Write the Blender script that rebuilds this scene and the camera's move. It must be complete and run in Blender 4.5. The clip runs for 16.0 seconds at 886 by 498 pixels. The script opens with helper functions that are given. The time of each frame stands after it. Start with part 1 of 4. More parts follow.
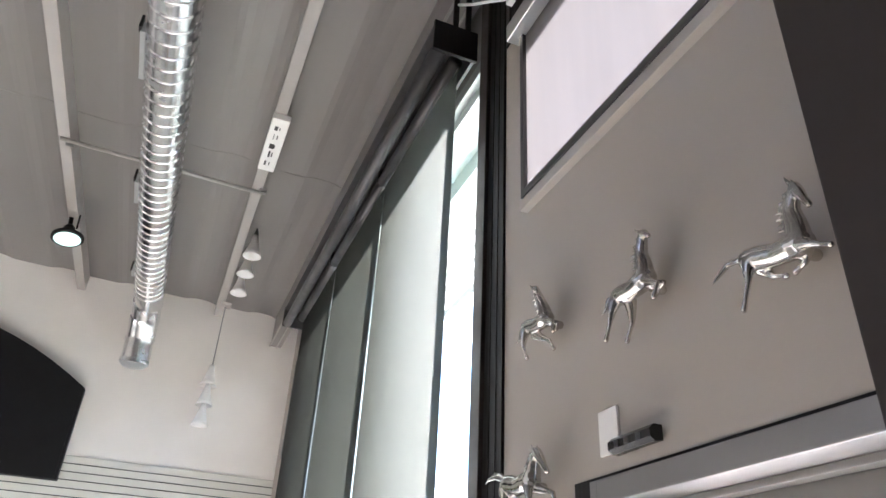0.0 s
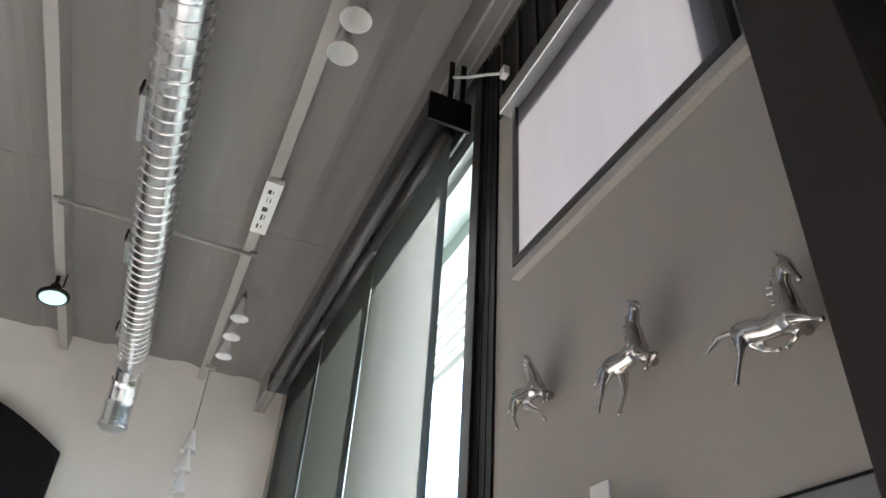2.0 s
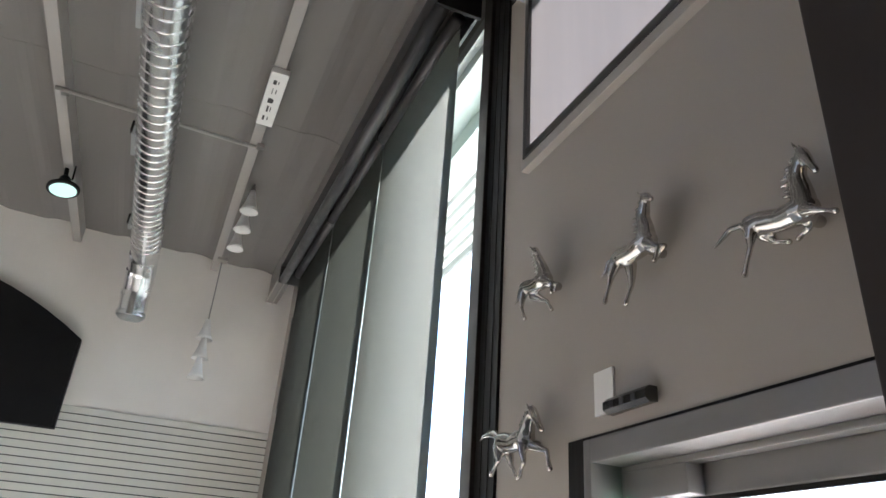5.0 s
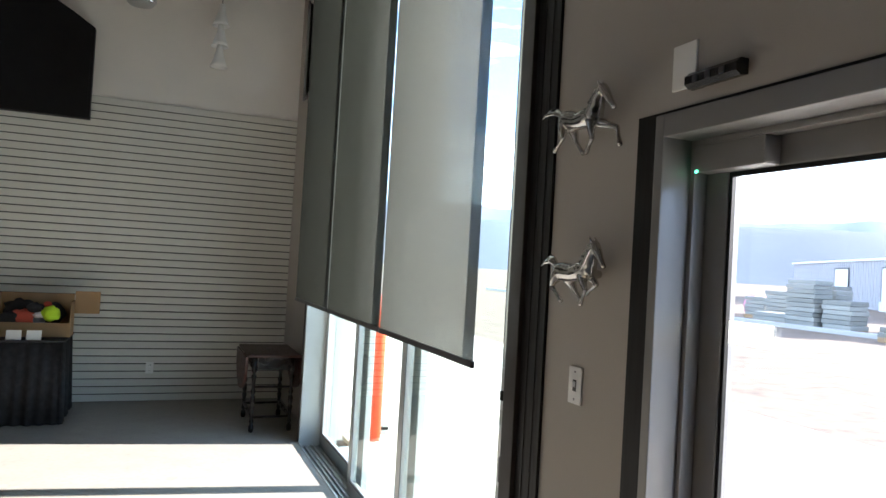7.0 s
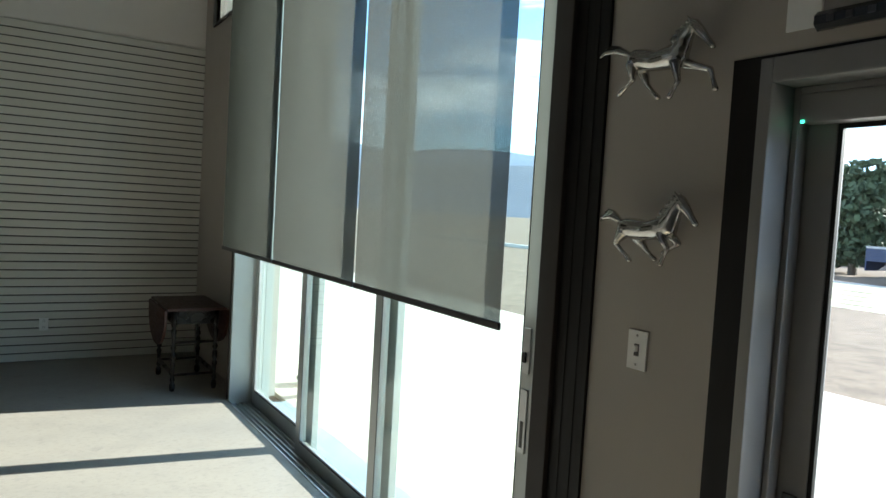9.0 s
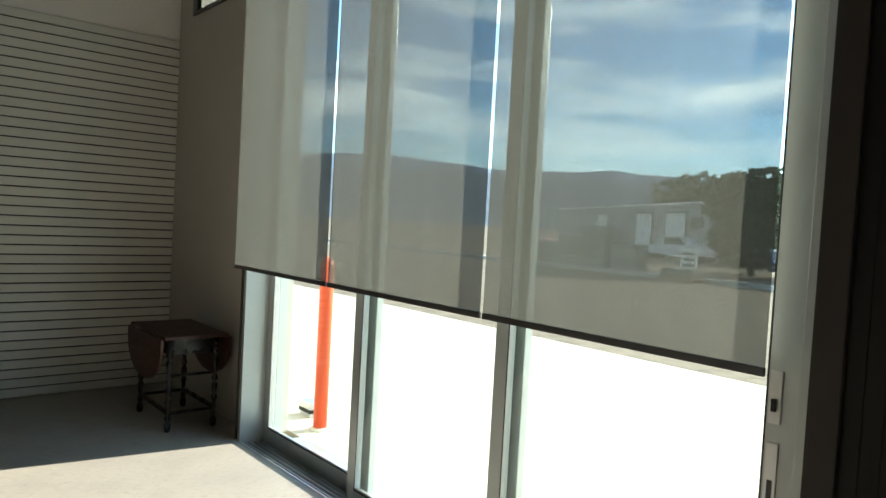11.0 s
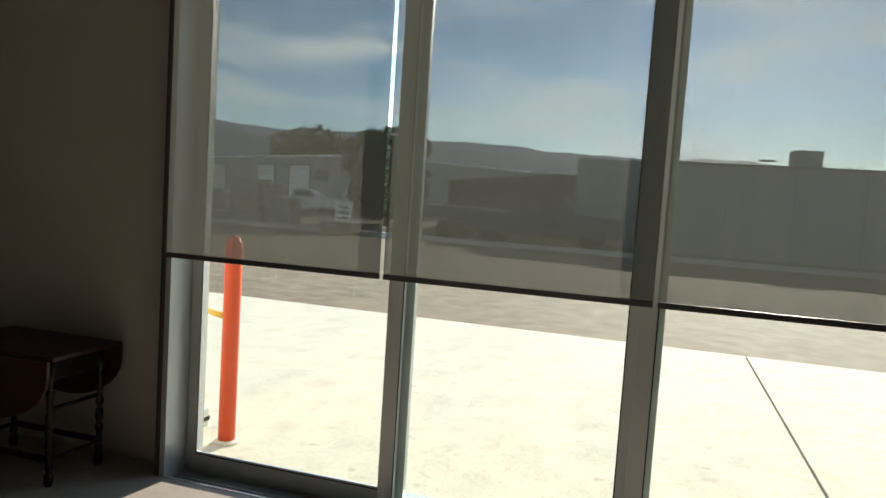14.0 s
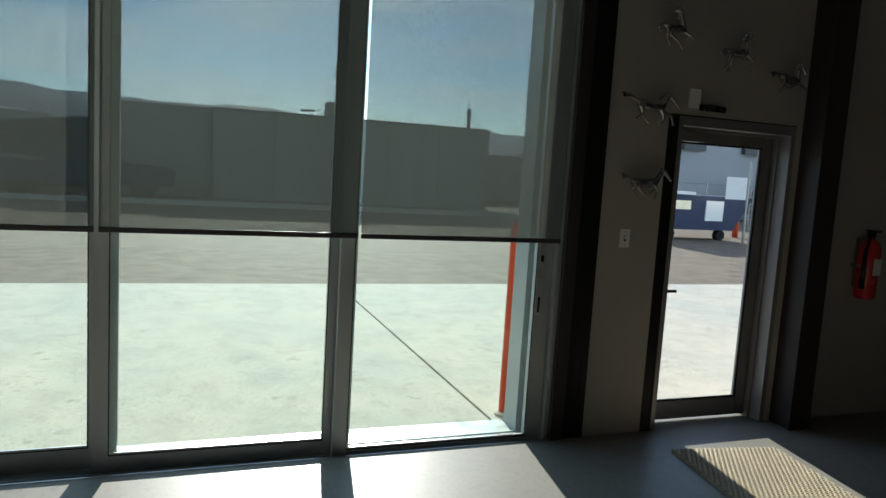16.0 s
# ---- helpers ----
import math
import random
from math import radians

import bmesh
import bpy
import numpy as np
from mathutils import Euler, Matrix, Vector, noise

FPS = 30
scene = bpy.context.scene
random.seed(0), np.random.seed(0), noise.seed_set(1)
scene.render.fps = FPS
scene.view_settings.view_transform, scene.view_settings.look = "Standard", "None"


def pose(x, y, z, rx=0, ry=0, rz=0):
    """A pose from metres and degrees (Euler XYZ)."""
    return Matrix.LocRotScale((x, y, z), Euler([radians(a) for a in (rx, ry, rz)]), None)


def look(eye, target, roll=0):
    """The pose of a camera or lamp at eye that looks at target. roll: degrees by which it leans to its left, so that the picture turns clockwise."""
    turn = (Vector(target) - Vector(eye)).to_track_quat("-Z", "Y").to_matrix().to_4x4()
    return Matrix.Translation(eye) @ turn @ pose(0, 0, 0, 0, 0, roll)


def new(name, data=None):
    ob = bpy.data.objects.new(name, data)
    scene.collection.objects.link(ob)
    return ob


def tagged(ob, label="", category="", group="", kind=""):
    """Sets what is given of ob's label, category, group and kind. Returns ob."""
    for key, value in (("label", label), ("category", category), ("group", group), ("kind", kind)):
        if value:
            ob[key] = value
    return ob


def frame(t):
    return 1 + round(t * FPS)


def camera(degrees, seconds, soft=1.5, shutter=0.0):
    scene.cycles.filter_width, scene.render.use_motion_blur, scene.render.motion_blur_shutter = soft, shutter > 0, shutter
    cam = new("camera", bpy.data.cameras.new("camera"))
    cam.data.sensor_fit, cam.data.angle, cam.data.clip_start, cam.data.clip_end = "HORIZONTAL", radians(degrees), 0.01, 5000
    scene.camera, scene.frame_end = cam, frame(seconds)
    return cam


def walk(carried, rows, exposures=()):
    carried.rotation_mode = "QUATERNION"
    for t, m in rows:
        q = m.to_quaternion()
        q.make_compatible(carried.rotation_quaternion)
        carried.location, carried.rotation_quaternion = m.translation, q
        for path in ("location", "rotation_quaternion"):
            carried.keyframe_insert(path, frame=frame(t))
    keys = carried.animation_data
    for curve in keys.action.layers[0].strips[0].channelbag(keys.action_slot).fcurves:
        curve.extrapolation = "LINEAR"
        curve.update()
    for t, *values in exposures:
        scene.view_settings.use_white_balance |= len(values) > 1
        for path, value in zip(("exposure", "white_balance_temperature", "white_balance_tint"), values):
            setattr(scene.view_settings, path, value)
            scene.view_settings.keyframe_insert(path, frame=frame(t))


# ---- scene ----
cam = camera(64.73, 16.0)
ROWS = [
    (0.0, pose(8.332, -1.099, 1.703, 119.58, -2.84, 67.75)),
    (0.5, pose(8.325, -1.103, 1.698, 123.30, -3.11, 67.33)),
    (1.0, pose(8.323, -1.100, 1.693, 124.39, -2.64, 66.68)),
    (1.5, pose(8.329, -1.108, 1.700, 125.03, -3.30, 66.66)),
    (2.0, pose(8.331, -1.108, 1.703, 125.06, -3.35, 66.38)),
    (2.5, pose(8.323, -1.101, 1.698, 125.14, -3.21, 66.31)),
    (3.0, pose(8.317, -1.100, 1.697, 126.26, -3.17, 66.46)),
    (5.5, pose(8.321, -1.117, 1.699, 111.00, -3.62, 67.09)),
    (6.0, pose(8.310, -1.143, 1.698, 104.68, -3.09, 67.36)),
    (6.5, pose(8.299, -1.206, 1.677, 98.11, -3.08, 67.60)),
    (7.0, pose(8.233, -1.259, 1.666, 91.22, -3.29, 67.86)),
    (7.5, pose(8.086, -1.270, 1.675, 87.99, -2.81, 67.30)),
    (8.0, pose(7.970, -1.337, 1.677, 87.25, -3.07, 65.10)),
    (10.5, pose(7.108, -2.060, 1.691, 87.45, -3.23, 50.07)),
    (11.0, pose(6.732, -2.206, 1.683, 87.71, -3.17, 49.61)),
    (11.5, pose(6.344, -2.477, 1.704, 87.40, -3.24, 48.07)),
    (12.0, pose(5.968, -2.713, 1.713, 87.64, -4.35, 44.79)),
    (12.5, pose(5.613, -2.890, 1.706, 87.56, -3.20, 39.31)),
    (13.0, pose(5.274, -3.036, 1.711, 87.80, -3.26, 34.48)),
    (13.5, pose(4.949, -3.147, 1.673, 88.79, -3.77, 27.73)),
    (14.0, pose(4.553, -3.263, 1.701, 85.56, -3.70, 17.24)),
    (14.5, pose(4.195, -3.287, 1.682, 83.61, -3.64, 7.99)),
    (15.0, pose(3.934, -3.343, 1.651, 82.55, -3.10, 0.78)),
    (15.5, pose(3.781, -3.564, 1.643, 82.87, -3.12, -6.58)),
    (16.0, pose(3.703, -3.791, 1.666, 83.55, -3.49, -19.78)),
]
EXPOSURES = [(0.0, 4.70, 5700, 18), (0.5, 4.53, 5700, 17), (1.0, 4.30, 5700, 15), (2.0, 4.18, 5700, 15), (3.0, 4.25, 5700, 15), (5.5, 3.92, 5750, 15), (6.5, 3.55, 5900, 15), (7.5, 2.35, 6100, 8),
             (8.0, 2.15, 5950, 4), (10.5, 2.37, 6200, 1), (11.5, 2.20, 7000, 12), (12.0, 2.09, 7200, 16), (13.5, 1.60, 7300, 17), (14.0, 1.40, 7000, 15), (14.5, 1.15, 6250, 3), (15.0, 1.05, 6250, 4), (16.0, 0.90, 6050, 2)]
walk(cam, ROWS, EXPOSURES)

# ---- daylight ----
SUN_EL, SUN_AZ = 20.0, 9.5          # degrees above the horizon; degrees from +y towards +x
world = bpy.data.worlds.new("sky")
scene.world = world
world.use_nodes = True
wn, wl = world.node_tree.nodes, world.node_tree.links
wn.clear()
sky = wn.new("ShaderNodeTexSky")
sky.sky_type, sky.sun_disc = "NISHITA", False
sky.sun_elevation, sky.sun_rotation = radians(SUN_EL), radians(SUN_AZ)
sky.altitude, sky.dust_density, sky.ozone_density = 1500, 0.45, 3.0
wtc, wmap = wn.new("ShaderNodeTexCoord"), wn.new("ShaderNodeMapping")
wmap.inputs["Scale"].default_value = (1.5, 1.5, 9.0)
wnoise, wramp, wmix = wn.new("ShaderNodeTexNoise"), wn.new("ShaderNodeValToRGB"), wn.new("ShaderNodeMixRGB")
wnoise.inputs["Scale"].default_value, wnoise.inputs["Detail"].default_value, wnoise.inputs["Roughness"].default_value = 2.2, 7, 0.6
wramp.color_ramp.elements[0].position, wramp.color_ramp.elements[1].position = 0.46, 0.66
wramp.color_ramp.elements[1].color = (0.75, 0.75, 0.75, 1)
wmix.inputs["Color2"].default_value = (9.0, 9.6, 10.4, 1)
wbg, wout = wn.new("ShaderNodeBackground"), wn.new("ShaderNodeOutputWorld")
wbg.inputs["Strength"].default_value = 0.135
wl.new(wtc.outputs["Generated"], wmap.inputs["Vector"])
wl.new(wmap.outputs["Vector"], wnoise.inputs["Vector"])
wl.new(wnoise.outputs["Fac"], wramp.inputs["Fac"])
wl.new(wramp.outputs["Color"], wmix.inputs["Fac"])
wl.new(sky.outputs["Color"], wmix.inputs["Color1"])
wl.new(wmix.outputs["Color"], wbg.inputs["Color"])
wl.new(wbg.outputs["Background"], wout.inputs["Surface"])

sun_data = bpy.data.lights.new("sun", "SUN")
sun_data.energy, sun_data.angle, sun_data.color = 5.0, radians(0.55), (1.0, 0.93, 0.83)
sun = new("sun", sun_data)
_e, _a = radians(SUN_EL), radians(SUN_AZ)
sun.matrix_world = look(Vector((math.sin(_a) * math.cos(_e), math.cos(_a) * math.cos(_e), math.sin(_e))) * 60, (0, 0, 0))


# ---- materials ----
def mat(name, color, rough=0.6, metal=0.0, var=0.12, scale=6.0, bump=0.0, bump_scale=60.0, stretch=(1, 1, 1), spec=0.5, coat=0.0, rnd=0.0):
    """A surface with variation at two scales, relief and, for pieces, a shade of its own each."""
    m = bpy.data.materials.new(name)
    m.use_nodes = True
    n, l = m.node_tree.nodes, m.node_tree.links
    b = n["Principled BSDF"]
    tc, mp = n.new("ShaderNodeTexCoord"), n.new("ShaderNodeMapping")
    mp.inputs["Scale"].default_value = stretch
    l.new(tc.outputs["Object"], mp.inputs["Vector"])
    n1, n2 = n.new("ShaderNodeTexNoise"), n.new("ShaderNodeTexNoise")
    n1.inputs["Scale"].default_value, n1.inputs["Detail"].default_value = scale, 4
    n2.inputs["Scale"].default_value, n2.inputs["Detail"].default_value = scale * 0.13, 3
    for k in (n1, n2):
        l.new(mp.outputs["Vector"], k.inputs["Vector"])
    mixn = n.new("ShaderNodeMath")
    mixn.operation = "ADD"
    l.new(n1.outputs["Fac"], mixn.inputs[0])
    l.new(n2.outputs["Fac"], mixn.inputs[1])
    mr = n.new("ShaderNodeMapRange")
    mr.inputs["From Min"].default_value, mr.inputs["From Max"].default_value = 0.6, 1.4
    mr.inputs["To Min"].default_value, mr.inputs["To Max"].default_value = 1 - var, 1 + var
    l.new(mixn.outputs[0], mr.inputs["Value"])
    val = mr.outputs["Result"]
    if rnd:
        oi, r2, mm = n.new("ShaderNodeObjectInfo"), n.new("ShaderNodeMapRange"), n.new("ShaderNodeMath")
        r2.inputs["To Min"].default_value, r2.inputs["To Max"].default_value = 1 - rnd, 1 + rnd
        l.new(oi.outputs["Random"], r2.inputs["Value"])
        mm.operation = "MULTIPLY"
        l.new(val, mm.inputs[0])
        l.new(r2.outputs["Result"], mm.inputs[1])
        val = mm.outputs[0]
    mul = n.new("ShaderNodeVectorMath")
    mul.operation = "SCALE"
    mul.inputs[0].default_value = color
    l.new(val, mul.inputs["Scale"])
    l.new(mul.outputs["Vector"], b.inputs["Base Color"])
    b.inputs["Roughness"].default_value, b.inputs["Metallic"].default_value = rough, metal
    b.inputs["Specular IOR Level"].default_value, b.inputs["Coat Weight"].default_value = spec, coat
    r3 = n.new("ShaderNodeMapRange")
    r3.inputs["From Min"].default_value, r3.inputs["From Max"].default_value = 0.3, 0.7
    r3.inputs["To Min"].default_value, r3.inputs["To Max"].default_value = max(0.02, rough * 0.8), min(1, rough * 1.2)
    l.new(n1.outputs["Fac"], r3.inputs["Value"])
    l.new(r3.outputs["Result"], b.inputs["Roughness"])
    if bump:
        nb, bp = n.new("ShaderNodeTexNoise"), n.new("ShaderNodeBump")
        nb.inputs["Scale"].default_value, nb.inputs["Detail"].default_value = bump_scale, 3
        l.new(mp.outputs["Vector"], nb.inputs["Vector"])
        l.new(nb.outputs["Fac"], bp.inputs["Height"])
        bp.inputs["Strength"].default_value, bp.inputs["Distance"].default_value = bump, 0.01
        l.new(bp.outputs["Normal"], b.inputs["Normal"])
    return m


def glass_mat(name, tint, gloss=0.1):
    """Clear pane: lets light straight through and mirrors a little at grazing angles."""
    m = bpy.data.materials.new(name)
    m.use_nodes = True
    n, l = m.node_tree.nodes, m.node_tree.links
    n.clear()
    tr, gl, lw, pw, fr, mx, out = (n.new("ShaderNode" + k) for k in ("BsdfTransparent", "BsdfGlossy", "LayerWeight", "Math", "MapRange", "MixShader", "OutputMaterial"))
    tr.inputs["Color"].default_value = (*tint, 1)
    gl.inputs["Roughness"].default_value = 0.01
    pw.operation, pw.inputs[1].default_value = "POWER", 5.0
    lw.inputs["Blend"].default_value = 0.5
    fr.inputs["To Min"].default_value, fr.inputs["To Max"].default_value = 0.04, 0.85
    l.new(lw.outputs["Facing"], pw.inputs[0])
    l.new(pw.outputs[0], fr.inputs["Value"])
    l.new(fr.outputs["Result"], mx.inputs["Fac"])
    l.new(tr.outputs["BSDF"], mx.inputs[1])
    l.new(gl.outputs["BSDF"], mx.inputs[2])
    l.new(mx.outputs["Shader"], out.inputs["Surface"])
    return m


def fabric_mat(name, color, see, thru, weave=0.0):
    """Screen fabric: cloth that scatters light to both sides, with an open share; weave: the spacing of its open slits in metres."""
    m = bpy.data.materials.new(name)
    m.use_nodes = True
    n, l = m.node_tree.nodes, m.node_tree.links
    n.clear()
    tr, df, tl, m1, m2, out = (n.new("ShaderNode" + k) for k in ("BsdfTransparent", "BsdfDiffuse", "BsdfTranslucent", "MixShader", "MixShader", "OutputMaterial"))
    tc, mp, nz, mr, sc = (n.new("ShaderNode" + k) for k in ("TexCoord", "Mapping", "TexNoise", "MapRange", "VectorMath"))
    mp.inputs["Scale"].default_value = (6.0, 6.0, 0.5)
    nz.inputs["Scale"].default_value, nz.inputs["Detail"].default_value = 2.0, 5
    mr.inputs["To Min"].default_value, mr.inputs["To Max"].default_value = 0.92, 1.08
    sc.operation = "SCALE"
    sc.inputs[0].default_value = color
    l.new(tc.outputs["Object"], mp.inputs["Vector"])
    l.new(mp.outputs["Vector"], nz.inputs["Vector"])
    l.new(nz.outputs["Fac"], mr.inputs["Value"])
    l.new(mr.outputs["Result"], sc.inputs["Scale"])
    l.new(sc.outputs["Vector"], df.inputs["Color"])
    l.new(sc.outputs["Vector"], tl.inputs["Color"])
    tr.inputs["Color"].default_value = (1, 1, 1, 1)
    m1.inputs["Fac"].default_value, m2.inputs["Fac"].default_value = thru, see
    if weave:
        sp, dv, fr, lt = n.new("ShaderNodeSeparateXYZ"), n.new("ShaderNodeMath"), n.new("ShaderNodeMath"), n.new("ShaderNodeMath")
        dv.operation, fr.operation, lt.operation = "DIVIDE", "FRACT", "LESS_THAN"
        dv.inputs[1].default_value, lt.inputs[1].default_value = weave, see
        l.new(tc.outputs["Object"], sp.inputs["Vector"])
        l.new(sp.outputs["X"], dv.inputs[0])
        l.new(dv.outputs[0], fr.inputs[0])
        l.new(fr.outputs[0], lt.inputs[0])
        l.new(lt.outputs[0], m2.inputs["Fac"])
    l.new(df.outputs["BSDF"], m1.inputs[1])
    l.new(tl.outputs["BSDF"], m1.inputs[2])
    l.new(m1.outputs["Shader"], m2.inputs[1])
    l.new(tr.outputs["BSDF"], m2.inputs[2])
    l.new(m2.outputs["Shader"], out.inputs["Surface"])
    return m


def stained_mat(name, grey, warm, dirt, rough=0.9, spec=0.1):
    """Weathered concrete: two broad tones, trowel streaks, scattered brown stains and fine speckle."""
    m = bpy.data.materials.new(name)
    m.use_nodes = True
    n, l = m.node_tree.nodes, m.node_tree.links
    b = n["Principled BSDF"]
    b.inputs["Roughness"].default_value, b.inputs["Specular IOR Level"].default_value = rough, spec
    tc = n.new("ShaderNodeTexCoord")

    def layer(scale, stretch, lo, hi, detail=6.0):
        mp, nz, mr = n.new("ShaderNodeMapping"), n.new("ShaderNodeTexNoise"), n.new("ShaderNodeMapRange")
        mp.inputs["Scale"].default_value = stretch
        nz.inputs["Scale"].default_value, nz.inputs["Detail"].default_value, nz.inputs["Roughness"].default_value = scale, detail, 0.65
        mr.inputs["From Min"].default_value, mr.inputs["From Max"].default_value = lo, hi
        l.new(tc.outputs["Object"], mp.inputs["Vector"])
        l.new(mp.outputs["Vector"], nz.inputs["Vector"])
        l.new(nz.outputs["Fac"], mr.inputs["Value"])
        return mr

    def blend(fac, a, c):
        mx = n.new("ShaderNodeMix")
        mx.data_type = "RGBA"
        l.new(fac.outputs["Result"], mx.inputs["Factor"])
        for k, v in ((6, a), (7, c)):
            if isinstance(v, tuple):
                mx.inputs[k].default_value = (*v, 1)
            else:
                l.new(v, mx.inputs[k])
        return mx.outputs[2]

    tone = blend(layer(0.9, (1.0, 0.8, 1.0), 0.38, 0.62), grey, warm)
    streak = layer(4.0, (1.0, 0.7, 1.0), 0.46, 0.80)
    streak.inputs["To Max"].default_value = 0.45
    tone = blend(streak, tone, dirt)
    spot = layer(7.0, (1.0, 1.0, 1.0), 0.60, 0.76, 4.0)
    spot.inputs["To Max"].default_value = 0.8
    tone = blend(spot, tone, dirt)
    fine = layer(38.0, (1.0, 0.6, 1.0), 0.50, 0.76, 3.0)
    fine.inputs["To Max"].default_value = 0.6
    tone = blend(fine, tone, dirt)
    l.new(tone, b.inputs["Base Color"])
    return m


def glow_mat(name, color, strength):
    m = bpy.data.materials.new(name)
    m.use_nodes = True
    b = m.node_tree.nodes["Principled BSDF"]
    b.inputs["Base Color"].default_value = (*color, 1)
    b.inputs["Emission Color"].default_value, b.inputs["Emission Strength"].default_value = (*color, 1), strength
    return m


M_WALL = mat("wall_paint", (0.42, 0.385, 0.34), 0.7, var=0.05, scale=3, bump=0.04, bump_scale=420)
M_WALL_LIGHT = mat("upper_wall_paint", (0.82, 0.78, 0.73), 0.75, var=0.04, scale=3, bump=0.1, bump_scale=150)
M_SLAT = mat("slat_paint", (0.70, 0.685, 0.62), 0.5, var=0.05, scale=4, rnd=0.04)
M_GROOVE = mat("groove", (0.03, 0.03, 0.028), 0.8)
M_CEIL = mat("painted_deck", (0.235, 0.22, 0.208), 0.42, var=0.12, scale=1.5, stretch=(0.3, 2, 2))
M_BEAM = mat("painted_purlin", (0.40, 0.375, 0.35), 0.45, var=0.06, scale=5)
M_BLACK = mat("black_steel", (0.009, 0.008, 0.008), 0.5, spec=0.25, var=0.25, scale=9, stretch=(8, 8, 0.5))
M_BROWN = mat("brown_steel", (0.04, 0.033, 0.03), 0.5, var=0.15, scale=7, spec=0.3)
M_DARK = mat("dark_grey_steel", (0.07, 0.068, 0.068), 0.35, metal=0.3, var=0.15, scale=10)
M_ALU = mat("anodised_aluminium", (0.55, 0.56, 0.56), 0.35, metal=0.85, var=0.06, scale=12)
M_WHITEFRAME = mat("pale_aluminium_frame", (0.44, 0.46, 0.45), 0.38, metal=0.45, var=0.05, scale=12)
M_DOORFRAME = mat("grey_door_frame", (0.25, 0.242, 0.235), 0.4, metal=0.35, var=0.06, scale=10)
M_DUCT = mat("galvanised_duct", (0.84, 0.85, 0.86), 0.24, metal=1.0, var=0.1, scale=9, bump=0.05, bump_scale=25)
M_SILVER = mat("polished_pewter", (0.56, 0.545, 0.52), 0.15, metal=1.0, var=0.25, scale=40, bump=0.06, bump_scale=40)
M_FLOOR = stained_mat("sealed_concrete_floor", (0.285, 0.27, 0.24), (0.32, 0.298, 0.258), (0.21, 0.20, 0.18), 0.4, 0.14)
M_CONC = stained_mat("concrete_apron", (0.54, 0.51, 0.435), (0.63, 0.565, 0.46), (0.30, 0.265, 0.21))
M_GRAVEL = mat("gravel", (0.20, 0.155, 0.115), 0.95, var=0.45, scale=24.0, bump=0.6, bump_scale=45, spec=0.1)
M_KERB = mat("kerb_concrete", (0.45, 0.44, 0.41), 0.85, var=0.12, scale=3)
M_ORANGE = mat("orange_bollard_paint", (0.75, 0.09, 0.025), 0.45, var=0.08, scale=8)
M_YELLOW = mat("yellow_paint", (0.8, 0.5, 0.05), 0.5, var=0.08)
M_WHITE = mat("white_plastic", (0.86, 0.85, 0.82), 0.35, var=0.03)
M_PLASTIC = mat("black_plastic", (0.012, 0.012, 0.013), 0.25, var=0.1)
M_TV = mat("black_screen_panel", (0.006, 0.006, 0.007), 0.55, var=0.1, spec=0.25)
M_CLOTH = mat("black_cloth", (0.012, 0.012, 0.014), 0.9, var=0.2, scale=20)
M_CARD = mat("cardboard", (0.36, 0.23, 0.12), 0.85, var=0.1, scale=12)
M_WOOD = mat("dark_red_wood", (0.045, 0.016, 0.011), 0.45, var=0.35, scale=9, stretch=(1.2, 9, 9), spec=0.3)
M_WOOD_DARK = mat("black_stained_wood", (0.009, 0.007, 0.006), 0.28, var=0.3, scale=12, spec=0.25)
# sunlit tone of the mat painted into its colour
M_MAT = mat("sunlit_coir_mat", (0.62, 0.53, 0.38), 0.95, var=0.15, scale=25, bump=0.6, bump_scale=150, rnd=0.1)
M_RED = mat("red_enamel", (0.5, 0.02, 0.018), 0.25, var=0.05, coat=0.4)
M_TRIM = mat("grey_wood_trim", (0.42, 0.395, 0.365), 0.5, var=0.08, scale=14, stretch=(0.5, 6, 6))
M_STEEL = mat("chain_steel", (0.35, 0.34, 0.33), 0.35, metal=1.0, var=0.2)
M_FROST = mat("frosted_glass_shade", (0.85, 0.84, 0.82), 0.35, var=0.03, spec=0.6)
M_TILTUP = mat("tilt_up_concrete", (0.31, 0.30, 0.28), 0.85, var=0.08, scale=0.8)
M_METALBLDG = mat("pale_metal_siding", (0.40, 0.385, 0.385), 0.6, var=0.05, scale=0.8)
M_ROOFDARK = mat("dark_roof_edge", (0.10, 0.10, 0.11), 0.7)
M_LEAF = mat("foliage", (0.062, 0.085, 0.04), 0.8, var=0.4, scale=2.5)
M_BARK = mat("bark", (0.10, 0.075, 0.055), 0.95, var=0.3, scale=8, bump=0.5)
# blue of the distance haze is put into both hill colours
M_HILL = mat("hazed_dry_hills", (0.095, 0.115, 0.155), 0.95, var=0.2, scale=0.02)
M_HILLFAR = mat("hazed_far_hills", (0.14, 0.18, 0.25), 0.95, var=0.12, scale=0.01)
M_STONE = mat("palletised_stone", (0.25, 0.25, 0.22), 0.9, var=0.2, scale=5, rnd=0.2)
M_NAVY = mat("navy_steel", (0.03, 0.04, 0.09), 0.5, var=0.15)
M_PINK = mat("pink_wrap", (0.6, 0.22, 0.3), 0.6, var=0.15)
M_TRUCK = mat("white_vehicle_paint", (0.62, 0.63, 0.65), 0.3, var=0.03, coat=0.4)
M_GLASS = glass_mat("clear_glass", (0.86, 0.92, 0.89))
M_GLASS_DOOR = glass_mat("door_glass", (0.93, 0.94, 0.95))
M_FABRIC = fabric_mat("screen_fabric", (0.23, 0.238, 0.215), 0.19, 0.44, weave=0.0016)
# near-black for the fins added to shade the blinds in slanting views
M_FIN = mat("dark_fin", (0.028, 0.028, 0.027), 0.9, var=0.1)
